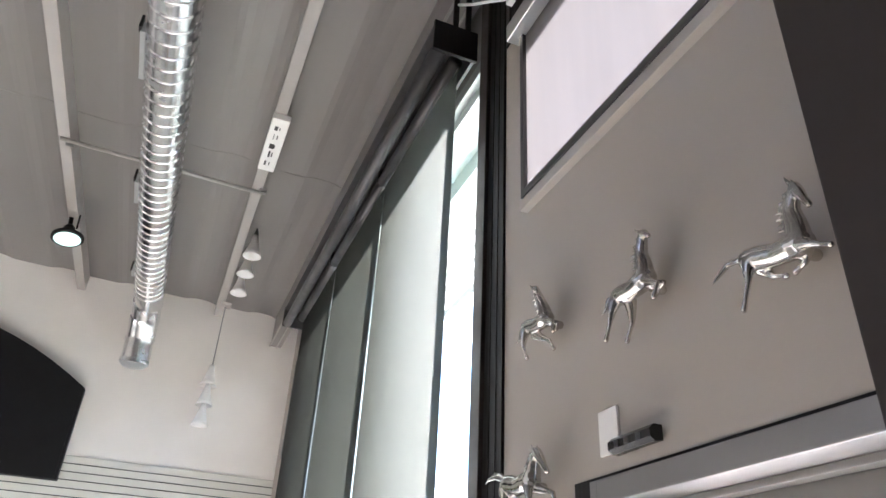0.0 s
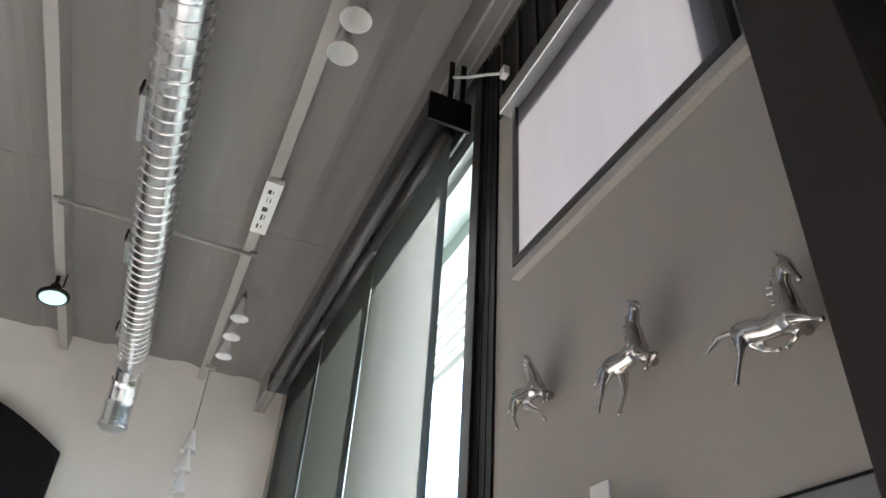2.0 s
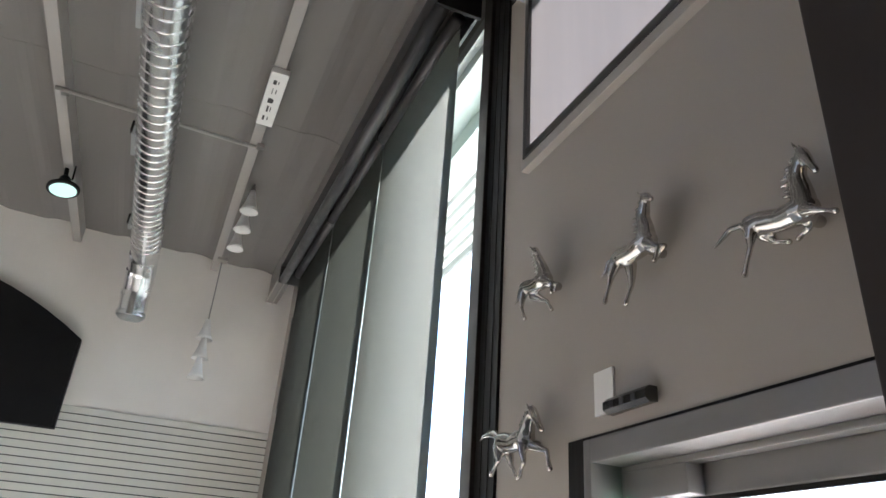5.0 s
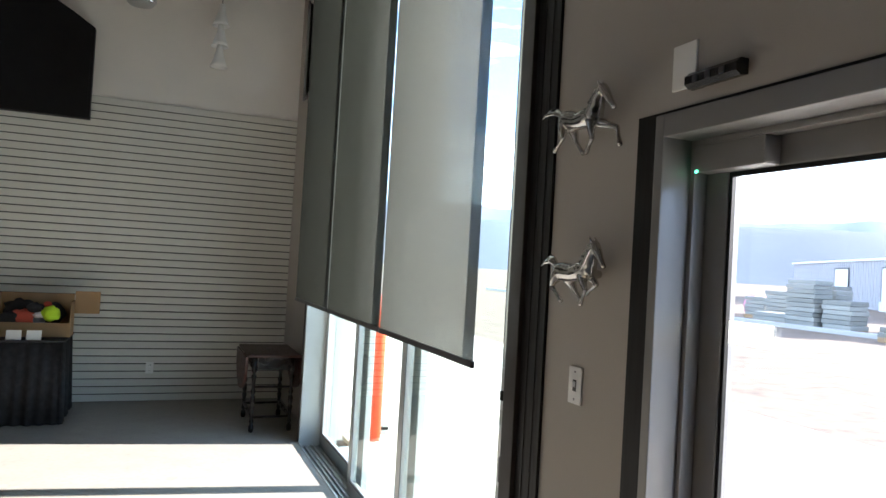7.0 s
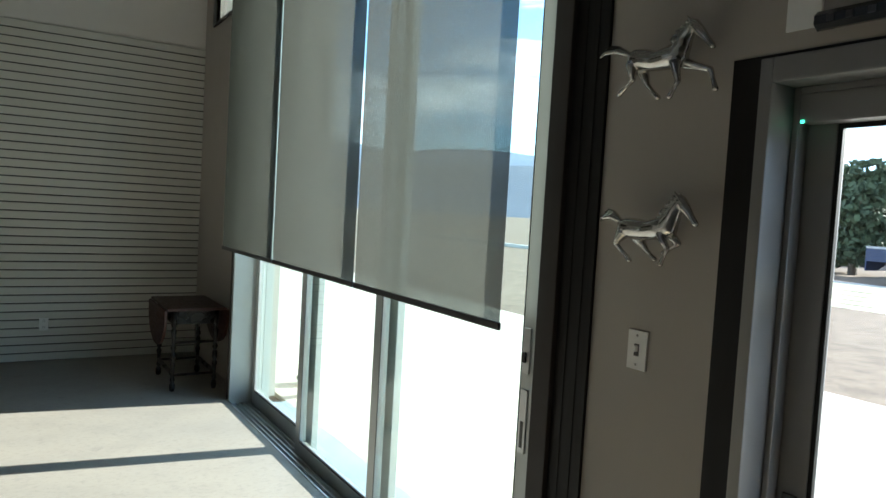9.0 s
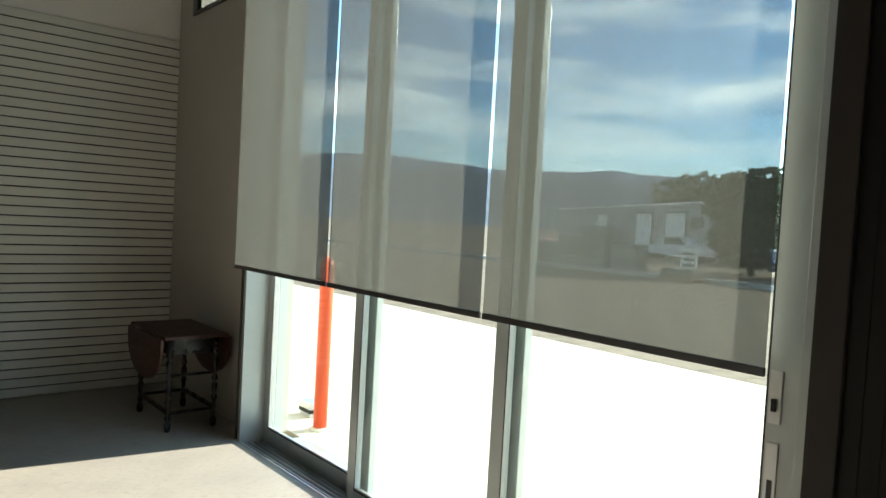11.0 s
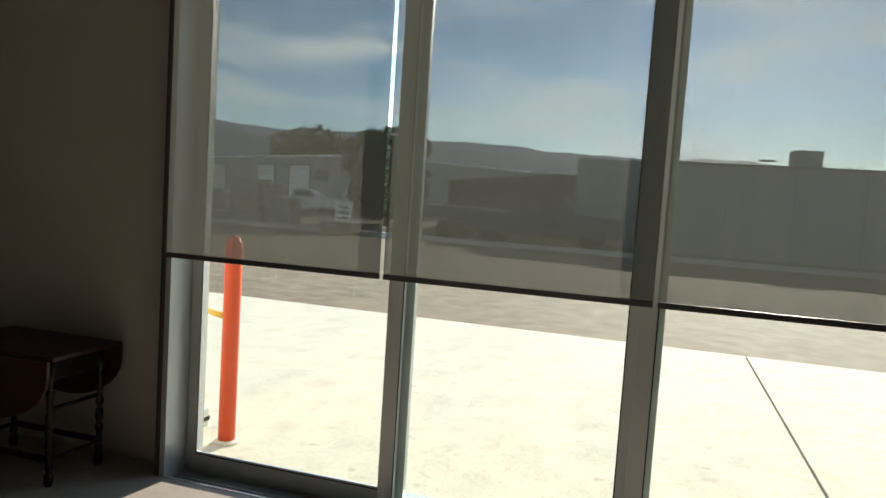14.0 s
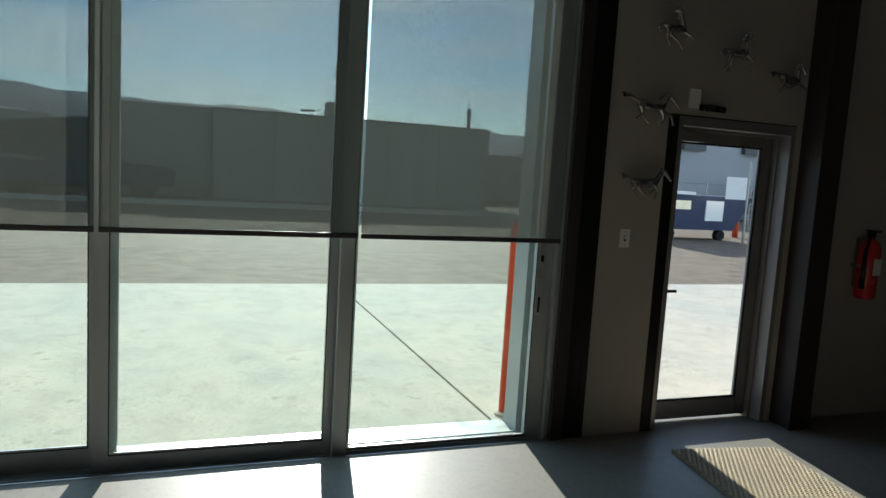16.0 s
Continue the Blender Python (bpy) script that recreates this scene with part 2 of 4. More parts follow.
M_FABRIC_WHITE = fabric_mat("white_shade_fabric", (0.20, 0.192, 0.186), 0.01, 0.6)
M_PAPER = fabric_mat("notice_paper", (0.75, 0.77, 0.72), 0.0, 0.55)
M_LAMPGLOW = glow_mat("lamp_lens", (0.55, 0.9, 0.72), 0.06)
M_LED = glow_mat("green_led", (0.1, 1.0, 0.5), 1.0)


# ---- mesh helpers ----
def mesh_of(name, bm, material, smooth=False):
    me = bpy.data.meshes.new(name)
    bmesh.ops.recalc_face_normals(bm, faces=bm.faces)
    bm.to_mesh(me)
    bm.free()
    me.materials.append(material)
    if smooth:
        for p in me.polygons:
            p.use_smooth = True
    return me


def part(name, bm, material, parent=None, label="", smooth=False):
    """Links a bmesh as one mesh object, under a thing or a part where given."""
    ob = new(name, mesh_of(name, bm, material, smooth))
    if parent:
        ob.parent = parent
    if label:
        ob["label"] = label
    return ob


def empty(name, at=(0, 0, 0), label="", category="", group="", kind=""):
    ob = new(name)
    ob.location = at
    ob.empty_display_size = 0.1
    return tagged(ob, label, category, group, kind)


def box(bm, x0, y0, z0, x1, y1, z1, bevel=0.0):
    r = bmesh.ops.create_cube(bm, size=1.0)
    bmesh.ops.scale(bm, vec=(x1 - x0, y1 - y0, z1 - z0), verts=r["verts"])
    bmesh.ops.translate(bm, vec=((x0 + x1) / 2, (y0 + y1) / 2, (z0 + z1) / 2), verts=r["verts"])
    if bevel:
        edges = list({e for v in r["verts"] for e in v.link_edges})
        bmesh.ops.bevel(bm, geom=edges, offset=bevel, segments=2, profile=0.6, affect="EDGES")
    return bm


def boxes(*dims, bevel=0.0):
    bm = bmesh.new()
    for d in dims:
        box(bm, *d, bevel=bevel)
    return bm


def tube(bm, a, b, r0, r1=None, seg=12, caps=True):
    a, b = Vector(a), Vector(b)
    r = bmesh.ops.create_cone(bm, cap_ends=caps, segments=seg, radius1=r0, radius2=r0 if r1 is None else r1, depth=(b - a).length)
    q = Vector((0, 0, 1)).rotation_difference(b - a)
    bmesh.ops.rotate(bm, cent=(0, 0, 0), matrix=q.to_matrix(), verts=r["verts"])
    bmesh.ops.translate(bm, vec=(a + b) / 2, verts=r["verts"])
    return bm


def lathe(bm, profile, centre=(0, 0, 0), seg=16):
    """Turned form: profile of (radius, height) about an upright axis."""
    rings = []
    for rad, h in profile:
        rings.append([bm.verts.new((centre[0] + rad * math.cos(2 * math.pi * k / seg), centre[1] + rad * math.sin(2 * math.pi * k / seg), centre[2] + h)) for k in range(seg)])
    for p, q in zip(rings, rings[1:]):
        for k in range(seg):
            bm.faces.new((p[k], p[(k + 1) % seg], q[(k + 1) % seg], q[k]))
    bm.faces.new(rings[0][::-1])
    bm.faces.new(rings[-1])
    return bm


def prism(bm, outline, axis, lo, hi):
    """Extrudes a 2D outline along an axis (0 x, 1 y, 2 z)."""
    def at(p, w):
        v = list(p)
        v.insert(axis, w)
        return v
    a, b = [bm.verts.new(at(p, lo)) for p in outline], [bm.verts.new(at(p, hi)) for p in outline]
    bm.faces.new(a)
    bm.faces.new(b[::-1])
    for k in range(len(a)):
        j = (k + 1) % len(a)
        bm.faces.new((a[k], b[k], b[j], a[j]))
    return bm


def structure(name, bm, material, label, category):
    return tagged(part(name, bm, material), label, category, kind="structure")


# ---- the room ----
CEIL = 5.17
structure("floor", boxes((-0.2, -9, -0.15, 11.2, 0.0, 0.0), (-0.2, 0.0, -0.15, 1.95, 0.26, -0.004), (1.95, 0.0, -0.15, 5.885, 0.26, -0.06), (5.885, 0.0, -0.15, 11.2, 0.26, -0.004)), M_FLOOR, "sealed grey concrete floor with a faint sheen", "floor")
structure("wall_west", boxes((-0.2, -9, 0, 0, 0.4, 5.4)), M_WALL_LIGHT, "pale painted end wall above the slat panelling", "wall")
structure("wall_north_left", boxes((0, 0.15, 0, 0.40, 0.4, 5.4), (0.40, 0.15, 0, 1.6, 0.4, 3.43), (0.40, 0.15, 4.5, 1.6, 0.4, 5.4), (1.6, 0.15, 0, 1.95, 0.4, 5.4)), M_WALL, "taupe painted wall beside the sliding door", "wall")
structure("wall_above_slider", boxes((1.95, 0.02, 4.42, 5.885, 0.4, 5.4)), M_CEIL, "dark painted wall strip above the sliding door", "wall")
structure("wall_north_right", boxes((5.885, 0, 0, 6.34, 0.24, 5.4), (6.34, 0, 0, 6.58, 0.24, 3.225), (6.58, 0, 2.115, 7.64, 0.24, 3.225), (6.34, 0, 4.05, 7.45, 0.24, 5.4),
          (7.45, 0, 3.225, 7.64, 0.24, 5.4), (7.64, 0, 0, 11.2, 0.24, 5.4)), M_WALL, "taupe painted wall with five metal horses", "wall")
structure("wall_east", boxes((11.0, -9, 0, 11.2, 0, 5.4)), M_WALL, "plain taupe painted wall", "wall")
structure("wall_south", boxes((-0.2, -9.2, 0, 11.2, -9, 5.4)), M_WALL_LIGHT, "plain pale painted wall", "wall")


def deck():
    """Roof deck of wide rounded ribs that run along the room."""
    bm = bmesh.new()
    prof = []
    y = -9.0
    pitch = 0.75
    while y < 0.41:
        for k, dz in ((0, 0.0), (0.30, 0.0), (0.36, 0.006), (0.43, 0.021), (0.5, 0.028), (0.64, 0.028), (0.71, 0.021), (0.78, 0.006), (0.84, 0.0)):
            prof.append((y + k * pitch, CEIL + dz - (y + k * pitch) * 0.034))
        y += pitch
    prof = [p for p in prof if p[0] < 0.4]
    for x0, x1, drop in ((-0.2, 3.20, 0.008), (3.14, 7.0, 0.004), (6.94, 11.2, 0.0)):      # sheets lapped end over end
        rows = [[bm.verts.new((x, p[0], p[1] - dz)) for p in prof] for x, dz in ((x0, drop), (x1, drop), (x1, drop - 0.006))]
        for a, b in zip(rows, rows[1:]):
            for k in range(len(prof) - 1):
                bm.faces.new((a[k], a[k + 1], b[k + 1], b[k]))
    return bm


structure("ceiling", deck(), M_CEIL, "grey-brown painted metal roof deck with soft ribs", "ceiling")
eave = tagged(new("eave_beam"), "grey-brown painted eave channel along the wall top", "beam", kind="structure")
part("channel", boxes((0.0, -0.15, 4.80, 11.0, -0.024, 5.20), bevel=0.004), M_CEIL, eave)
part("lip", boxes((0.0, -0.168, 4.792, 11.0, -0.152, 4.815), bevel=0.003), M_BEAM, eave, "pale bottom lip")
part("lip", boxes((0.0, -0.085, 4.786, 11.0, -0.072, 4.799), bevel=0.002), M_BEAM, eave)
clad = tagged(new("wall_cladding"), "dark ribbed metal cladding above the shade cassette", "wall panel", kind="structure")
part("sheet", boxes((6.14, -0.008, 4.21, 7.679, -0.001, 4.80)), M_BLACK, clad)
for k in range(9):
    part("rib", boxes((6.16 + k * 0.17, -0.020, 4.21, 6.195 + k * 0.17, -0.009, 4.80), bevel=0.003), M_BROWN, clad)
structure("roof_slab", boxes((-0.3, -9.3, 5.62, 11.3, 0.41, 5.7)), M_ROOFDARK, "dark flat roof above the deck", "roof")
canopy = tagged(new("canopy"), "shallow pale ribbed metal eave over the sliding door", "canopy", kind="structure")
part("roof_sheet", boxes((1.0, 0.4, 4.70, 11.2, 1.25, 4.76)), M_ROOFDARK, canopy)
for k in range(8):
    part("soffit_rib", boxes((1.0, 0.47 + k * 0.097, 4.62, 11.2, 0.53 + k * 0.097, 4.70), bevel=0.008), M_METALBLDG, canopy, "pale soffit rib")
part("fascia", boxes((1.0, 1.25, 4.60, 11.2, 1.28, 4.78)), M_ROOFDARK, canopy)

# slat panelling on the end wall
panel = tagged(new("slat_panelling"), "grey slotted wall panelling up to a straight top edge", "wall panel", kind="structure")
backing = part("backing", boxes((0.0, -9, 0, 0.004, 0.15, 3.23)), M_GROOVE, panel, "dark slots between the slats")
N_SLAT = 40
pitch = 3.23 / N_SLAT
slat_me = mesh_of("slat", boxes((0.004, -8.99, 0.0, 0.022, 0.148, pitch - 0.011), bevel=0.003), M_SLAT)
for k in range(N_SLAT):
    s = new("slat", slat_me)
    s.parent, s.location = panel, (0, 0, k * pitch + 0.006)

# columns
col = tagged(new("steel_column"), "dark brown and black steel column beside the sliding door", "column")
part("face_plate", boxes((5.885, -0.03, 0, 5.975, 0.0, 5.25), bevel=0.004), M_BROWN, col, "dark brown plate")
part("web", boxes((5.976, -0.012, 0, 6.128, 0.0, 4.79)), M_BLACK, col, "black recessed web")
for k in range(2):
    part("rib", boxes((6.02 + 0.055 * k, -0.0145, 0, 6.028 + 0.055 * k, -0.0125, 5.25)), M_BLACK, col)
col2 = tagged(new("steel_column"), "brown painted steel column beyond the glass door", "column")
part("face_plate", boxes((7.68, -0.2, 0, 7.87, -0.18, 5.25), bevel=0.004), M_BROWN, col2)
part("web", boxes((7.70, -0.18, 0, 7.86, 0.0, 5.25)), M_BROWN, col2)

# ---- sliding door ----
slider = tagged(new("sliding_door"), "three-panel sliding glass door with pale aluminium frames, closed", "door")
frame_bits = {
    "left_jamb": (1.95, -0.002, -0.058, 1.986, 0.27, 4.42), "right_jamb": (5.848, -0.002, -0.058, 5.884, 0.27, 4.42),
    "head": (1.986, 0.0, 4.34, 5.848, 0.27, 4.42), "sill": (1.986, 0.0, -0.058, 5.848, 0.27, -0.046),
    "outer_left_jamb": (1.95, 0.272, -0.048, 1.985, 0.34, 4.42), "outer_right_jamb": (5.79, 0.272, -0.048, 5.884, 0.46, 4.42),
    "outer_head": (2.0, 0.272, 4.22, 5.79, 0.46, 4.42), "outer_sill": (2.0, 0.272, -0.08, 5.79, 0.50, -0.044)}
for nm, d in frame_bits.items():
    part(nm, boxes(d, bevel=0.003), M_WHITEFRAME, slider)
for k in range(7):
    part("track", boxes((1.986, 0.010 + k * 0.036, -0.046, 5.848, 0.017 + k * 0.036, -0.022)), M_ALU, slider, "aluminium track rail")
part("floor_edge", boxes((1.95, -0.014, -0.002, 5.884, -0.002, 0.004), bevel=0.001), M_ALU, slider, "thin aluminium floor edge")
part("jamb_trim", boxes((1.925, -0.012, 0.0, 1.95, 0.15, 4.4), bevel=0.003), M_BROWN, slider, "dark brown jamb trim")


def sash(x0, x1, y0, g0, g1, zb, d=0.045):
    """One glazed panel from x0 to x1 whose glass shows from g0 to g1, above zb."""
    p = part("panel_frame", boxes((x0, y0, -0.04, g0, y0 + d, 4.335), (g1, y0, -0.04, x1, y0 + d, 4.335),
                                  (g0, y0, -0.04, g1, y0 + d, zb), (g0, y0, 4.27, g1, y0 + d, 4.335), bevel=0.004), M_WHITEFRAME, slider)
    g = part("pane", boxes((g0 - 0.005, y0 + 0.018, zb - 0.005, g1 + 0.005, y0 + 0.026, 4.275)), M_GLASS, p, "clear glass pane")
    g.visible_shadow = False
    for xs in (g0, g1):
        part("gasket", boxes((xs - 0.003, y0 - 0.001, zb, xs + 0.003, y0 + 0.0, 4.27)), M_PLASTIC, p)
    part("gasket", boxes((g0, y0 - 0.001, zb - 0.003, g1, y0, zb + 0.003)), M_PLASTIC, p)
    part("glazing_bead", boxes((g0, y0 + 0.003, zb + 0.0005, g1, y0 + 0.016, zb + 0.012), bevel=0.002), M_ALU, p, "bright aluminium glazing bead")
    return p


sash(1.988, 3.365, 0.185, 2.059, 3.220, 0.083)
sash(3.245, 4.62, 0.112, 3.328, 4.457, 0.060)
last = sash(4.505, 5.846, 0.04, 4.588, 5.735, 0.020)
lock = part("lock_plate", boxes((5.745, 0.032, 1.10, 5.785, 0.04, 1.27), bevel=0.003), M_ALU, last, "pale lock plate with a thumb latch")
part("latch", boxes((5.756, 0.022, 1.14, 5.773, 0.032, 1.18), bevel=0.003), M_PLASTIC, last)
part("pull", boxes((5.745, 0.034, 0.80, 5.785, 0.04, 1.04), bevel=0.003), M_ALU, last)
part("pull_slot", boxes((5.757, 0.0325, 0.82, 5.773, 0.034, 0.92)), M_PLASTIC, last)

# ---- roller blinds ----
BLIND_Z = 1.30


def roller_blind(x0, x1):
    b = tagged(new("roller_blind"), "grey see-through screen roller blind, partly lowered over the sliding door", "blind", group="roller blinds over the sliding door")
    bm = bmesh.new()
    for y in (-0.12, -0.11989):
        bm.faces.new([bm.verts.new(p) for p in ((x0, y, BLIND_Z), (x1, y, BLIND_Z), (x1, y, 4.34), (x0, y, 4.34))])
    cloth = part("fabric", bm, M_FABRIC, b, "grey woven screen fabric")
    bm = bmesh.new()
    for q in range(int(x0 / 0.0016) + 1, int(x1 / 0.0016)):          # added dark fins, upright on the room side, darken the weave seen aslant
        x = (q + 0.6) * 0.0016
        bm.faces.new([bm.verts.new(p) for p in ((x, -0.12001, BLIND_Z), (x, -0.12026, BLIND_Z), (x, -0.12026, 4.34), (x, -0.12001, 4.34))])
    tagged(part("weave", bm, M_FIN, cloth, "added dark upright fins that darken the fabric seen aslant"), kind="stuff")
    bm = bmesh.new()
    tube(bm, (x0, -0.135, 4.375), (x1, -0.135, 4.375), 0.040, seg=16)
    part("roller_tube", bm, M_DARK, b, smooth=True)
    part("hem_bar", boxes((x0, -0.128, BLIND_Z - 0.028, x1, -0.112, BLIND_Z), bevel=0.004), M_DARK, b, "dark grey hem bar")
    return b


roller_blind(2.045, 3.281)
roller_blind(3.301, 4.560)
roller_blind(4.578, 5.795)
hb = tagged(new("blind_headbox"), "long dark steel headbox above the blinds", "blind housing")
part("cover", boxes((1.95, -0.30, 4.47, 5.90, -0.06, 4.485), (1.95, -0.075, 4.33, 5.90, -0.06, 4.47), bevel=0.002), M_DARK, hb)
part("end_plate", boxes((5.895, -0.302, 4.30, 5.915, -0.06, 4.50), bevel=0.004), M_BLACK, hb)
part("end_plate", boxes((1.93, -0.302, 4.30, 1.95, -0.06, 4.50), bevel=0.004), M_DARK, hb)
for yb in (-0.20, -0.13):
    part("strap", boxes((5.897, yb, 4.50, 5.912, yb + 0.03, 4.79), bevel=0.003), M_BLACK, hb, "black hanging strap")
bm = bmesh.new()
tube(bm, (1.95, -0.255, 4.335), (5.895, -0.255, 4.335), 0.042, seg=20)
part("front_tube", bm, M_DARK, hb, "grey round steel tube", smooth=True)
for xb in (3.29, 4.57):
    part("hanger", boxes((xb - 0.012, -0.18, 4.36, xb + 0.012, -0.075, 4.47), bevel=0.003), M_DARK, hb, "dark roller hanger")

# ---- clerestory window over the door ----
uw = tagged(new("clerestory_window"), "high window with a white shade drawn over it", "window", kind="structure")
part("shade", boxes((6.362, -0.024, 3.246, 7.49, -0.020, 4.2)), M_FABRIC_WHITE, uw, "white translucent roller shade")
g = part("pane", boxes((6.34, 0.16, 3.225, 7.45, 0.17, 4.05)), M_GLASS_DOOR, uw)
g.visible_shadow = False
part("bottom_trim", boxes((6.315, -0.034, 3.170, 7.56, 0.0, 3.214), bevel=0.003), M_TRIM, uw, "grey wooden trim")
part("side_trim", boxes((6.315, -0.034, 3.214, 6.338, 0.0, 4.2), bevel=0.003), M_TRIM, uw)
part("inner_bead", boxes((6.338, -0.040, 3.214, 6.364, -0.001, 4.2), (6.364, -0.040, 3.214, 7.49, -0.001, 3.246), (7.49, -0.040, 3.214, 7.53, -0.001, 4.2)), M_DARK, uw)
part("cassette", boxes((6.29, -0.085, 4.075, 7.57, 0.0, 4.17), bevel=0.006), M_ALU, uw, "pale aluminium shade cassette")

# ---- glass door ----
door = tagged(new("glass_door"), "glazed entrance door in a grey metal frame, closed", "door")
# black reveal at the left; the thin top strip paints a shadow gap
part("reveal_and_gap_shade", boxes((6.58, -0.004, 0, 6.66, 0.05, 2.115), (6.66, -0.004, 2.108, 7.64, 0.05, 2.115)), M_BLACK, door, "black reveal strip, with a thin black line as the shadow gap on top")
part("door_frame", boxes((6.66, -0.008, 0, 6.695, 0.22, 2.108), (7.60, -0.008, 0, 7.64, 0.22, 2.108), (6.695, -0.008, 2.045, 7.60, 0.22, 2.108), bevel=0.004), M_DOORFRAME, door)
part("stop_bead", boxes((6.695, 0.09, 0, 6.712, 0.135, 2.045), (7.583, 0.09, 0, 7.60, 0.135, 2.045), (6.712, 0.09, 2.028, 7.583, 0.135, 2.045), bevel=0.003), M_DOORFRAME, door)
leaf = part("leaf", boxes((6.70, 0.14, 0.012, 6.785, 0.185, 2.04), (7.50, 0.14, 0.012, 7.595, 0.185, 2.04), (6.785, 0.14, 1.955, 7.50, 0.185, 2.04), (6.785, 0.14, 0.012, 7.50, 0.185, 0.145), bevel=0.004), M_DOORFRAME, door)
g = part("pane", boxes((6.78, 0.158, 0.14, 7.505, 0.166, 1.96)), M_GLASS_DOOR, leaf)
g.visible_shadow = False

# ---- outdoors ----
structure("ground", boxes((-2500, 0.42, -0.5, 2500, 4000, -0.09)), M_GRAVEL, "grey gravel yard that runs to the horizon", "ground")
structure("pavement", boxes((-14, 0.50, -0.3, 5.71, 6.05, -0.05), (5.73, 0.50, -0.3, 22, 6.05, -0.05), bevel=0.006), M_CONC, "pale concrete apron with a control joint", "pavement")


def bollard(x, y, r, label):
    b = tagged(new("bollard"), label, "bollard", group="bollards")
    bm = bmesh.new()
    lathe(bm, [(r, -0.05), (r, 1.27), (r * 0.93, 1.30), (r * 0.65, 1.33), (r * 0.25, 1.345)], (x, y, 0), 20)
    part("post", bm, M_ORANGE, b, smooth=True)
    bm = bmesh.new()
    lathe(bm, [(r + 0.03, -0.05), (r + 0.028, -0.035), (r, -0.025)], (x, y, 0), 20)
    part("base_collar", bm, M_CONC, b, "concrete collar")
    return b


first_bollard = bollard(1.905, 0.72, 0.056, "orange painted steel bollard on the concrete outside the sliding door")
bollard(5.852, 0.60, 0.036, "slim red-orange steel post on the concrete beside the doors")
bm = bmesh.new()
tube(bm, (1.84, 0.73, 0.80), (1.60, 0.86, 0.80), 0.02)
part("stub_arm", bm, M_YELLOW, first_bollard, "short yellow pipe arm", smooth=True)
ub = tagged(new("utility_box"), "small grey valve box on the concrete by the bollard", "box")
part("case", boxes((1.42, 0.80, -0.05, 1.60, 0.95, 0.08), bevel=0.01), M_ALU, ub)
part("band", boxes((1.415, 0.795, -0.01, 1.605, 0.955, 0.02)), M_BLACK, ub)

# ---- ceiling fittings ----
def purlin(y, label):
    p = tagged(new("purlin"), label, "beam", kind="structure")
    part("bottom_flange", boxes((0.0, y - 0.043, 5.055, 11.0, y + 0.043, 5.068), bevel=0.002), M_BEAM, p)
    part("web", boxes((0.0, y + 0.03, 5.068, 11.0, y + 0.043, 5.30)), M_BEAM, p)
    part("lip", boxes((0.0, y - 0.043, 5.068, 11.0, y - 0.038, 5.085)), M_BEAM, p)
    return p


for yb in (-0.848, -2.375, -3.90, -5.425, -6.95):
    purlin(yb, "grey-brown painted steel purlin under the deck")

conduit = tagged(new("conduit"), "thin painted conduit crossing between two purlins", "conduit")
bm = bmesh.new()
tube(bm, (3.075, -2.40, 5.038), (3.007, -0.80, 5.038), 0.017)
part("pipe", bm, M_BEAM, conduit, smooth=True)
for yb in (-2.33, -0.80):
    part("clamp", boxes((3.015, yb - 0.03, 5.02, 3.065, yb + 0.03, 5.055), bevel=0.003), M_STEEL, conduit)


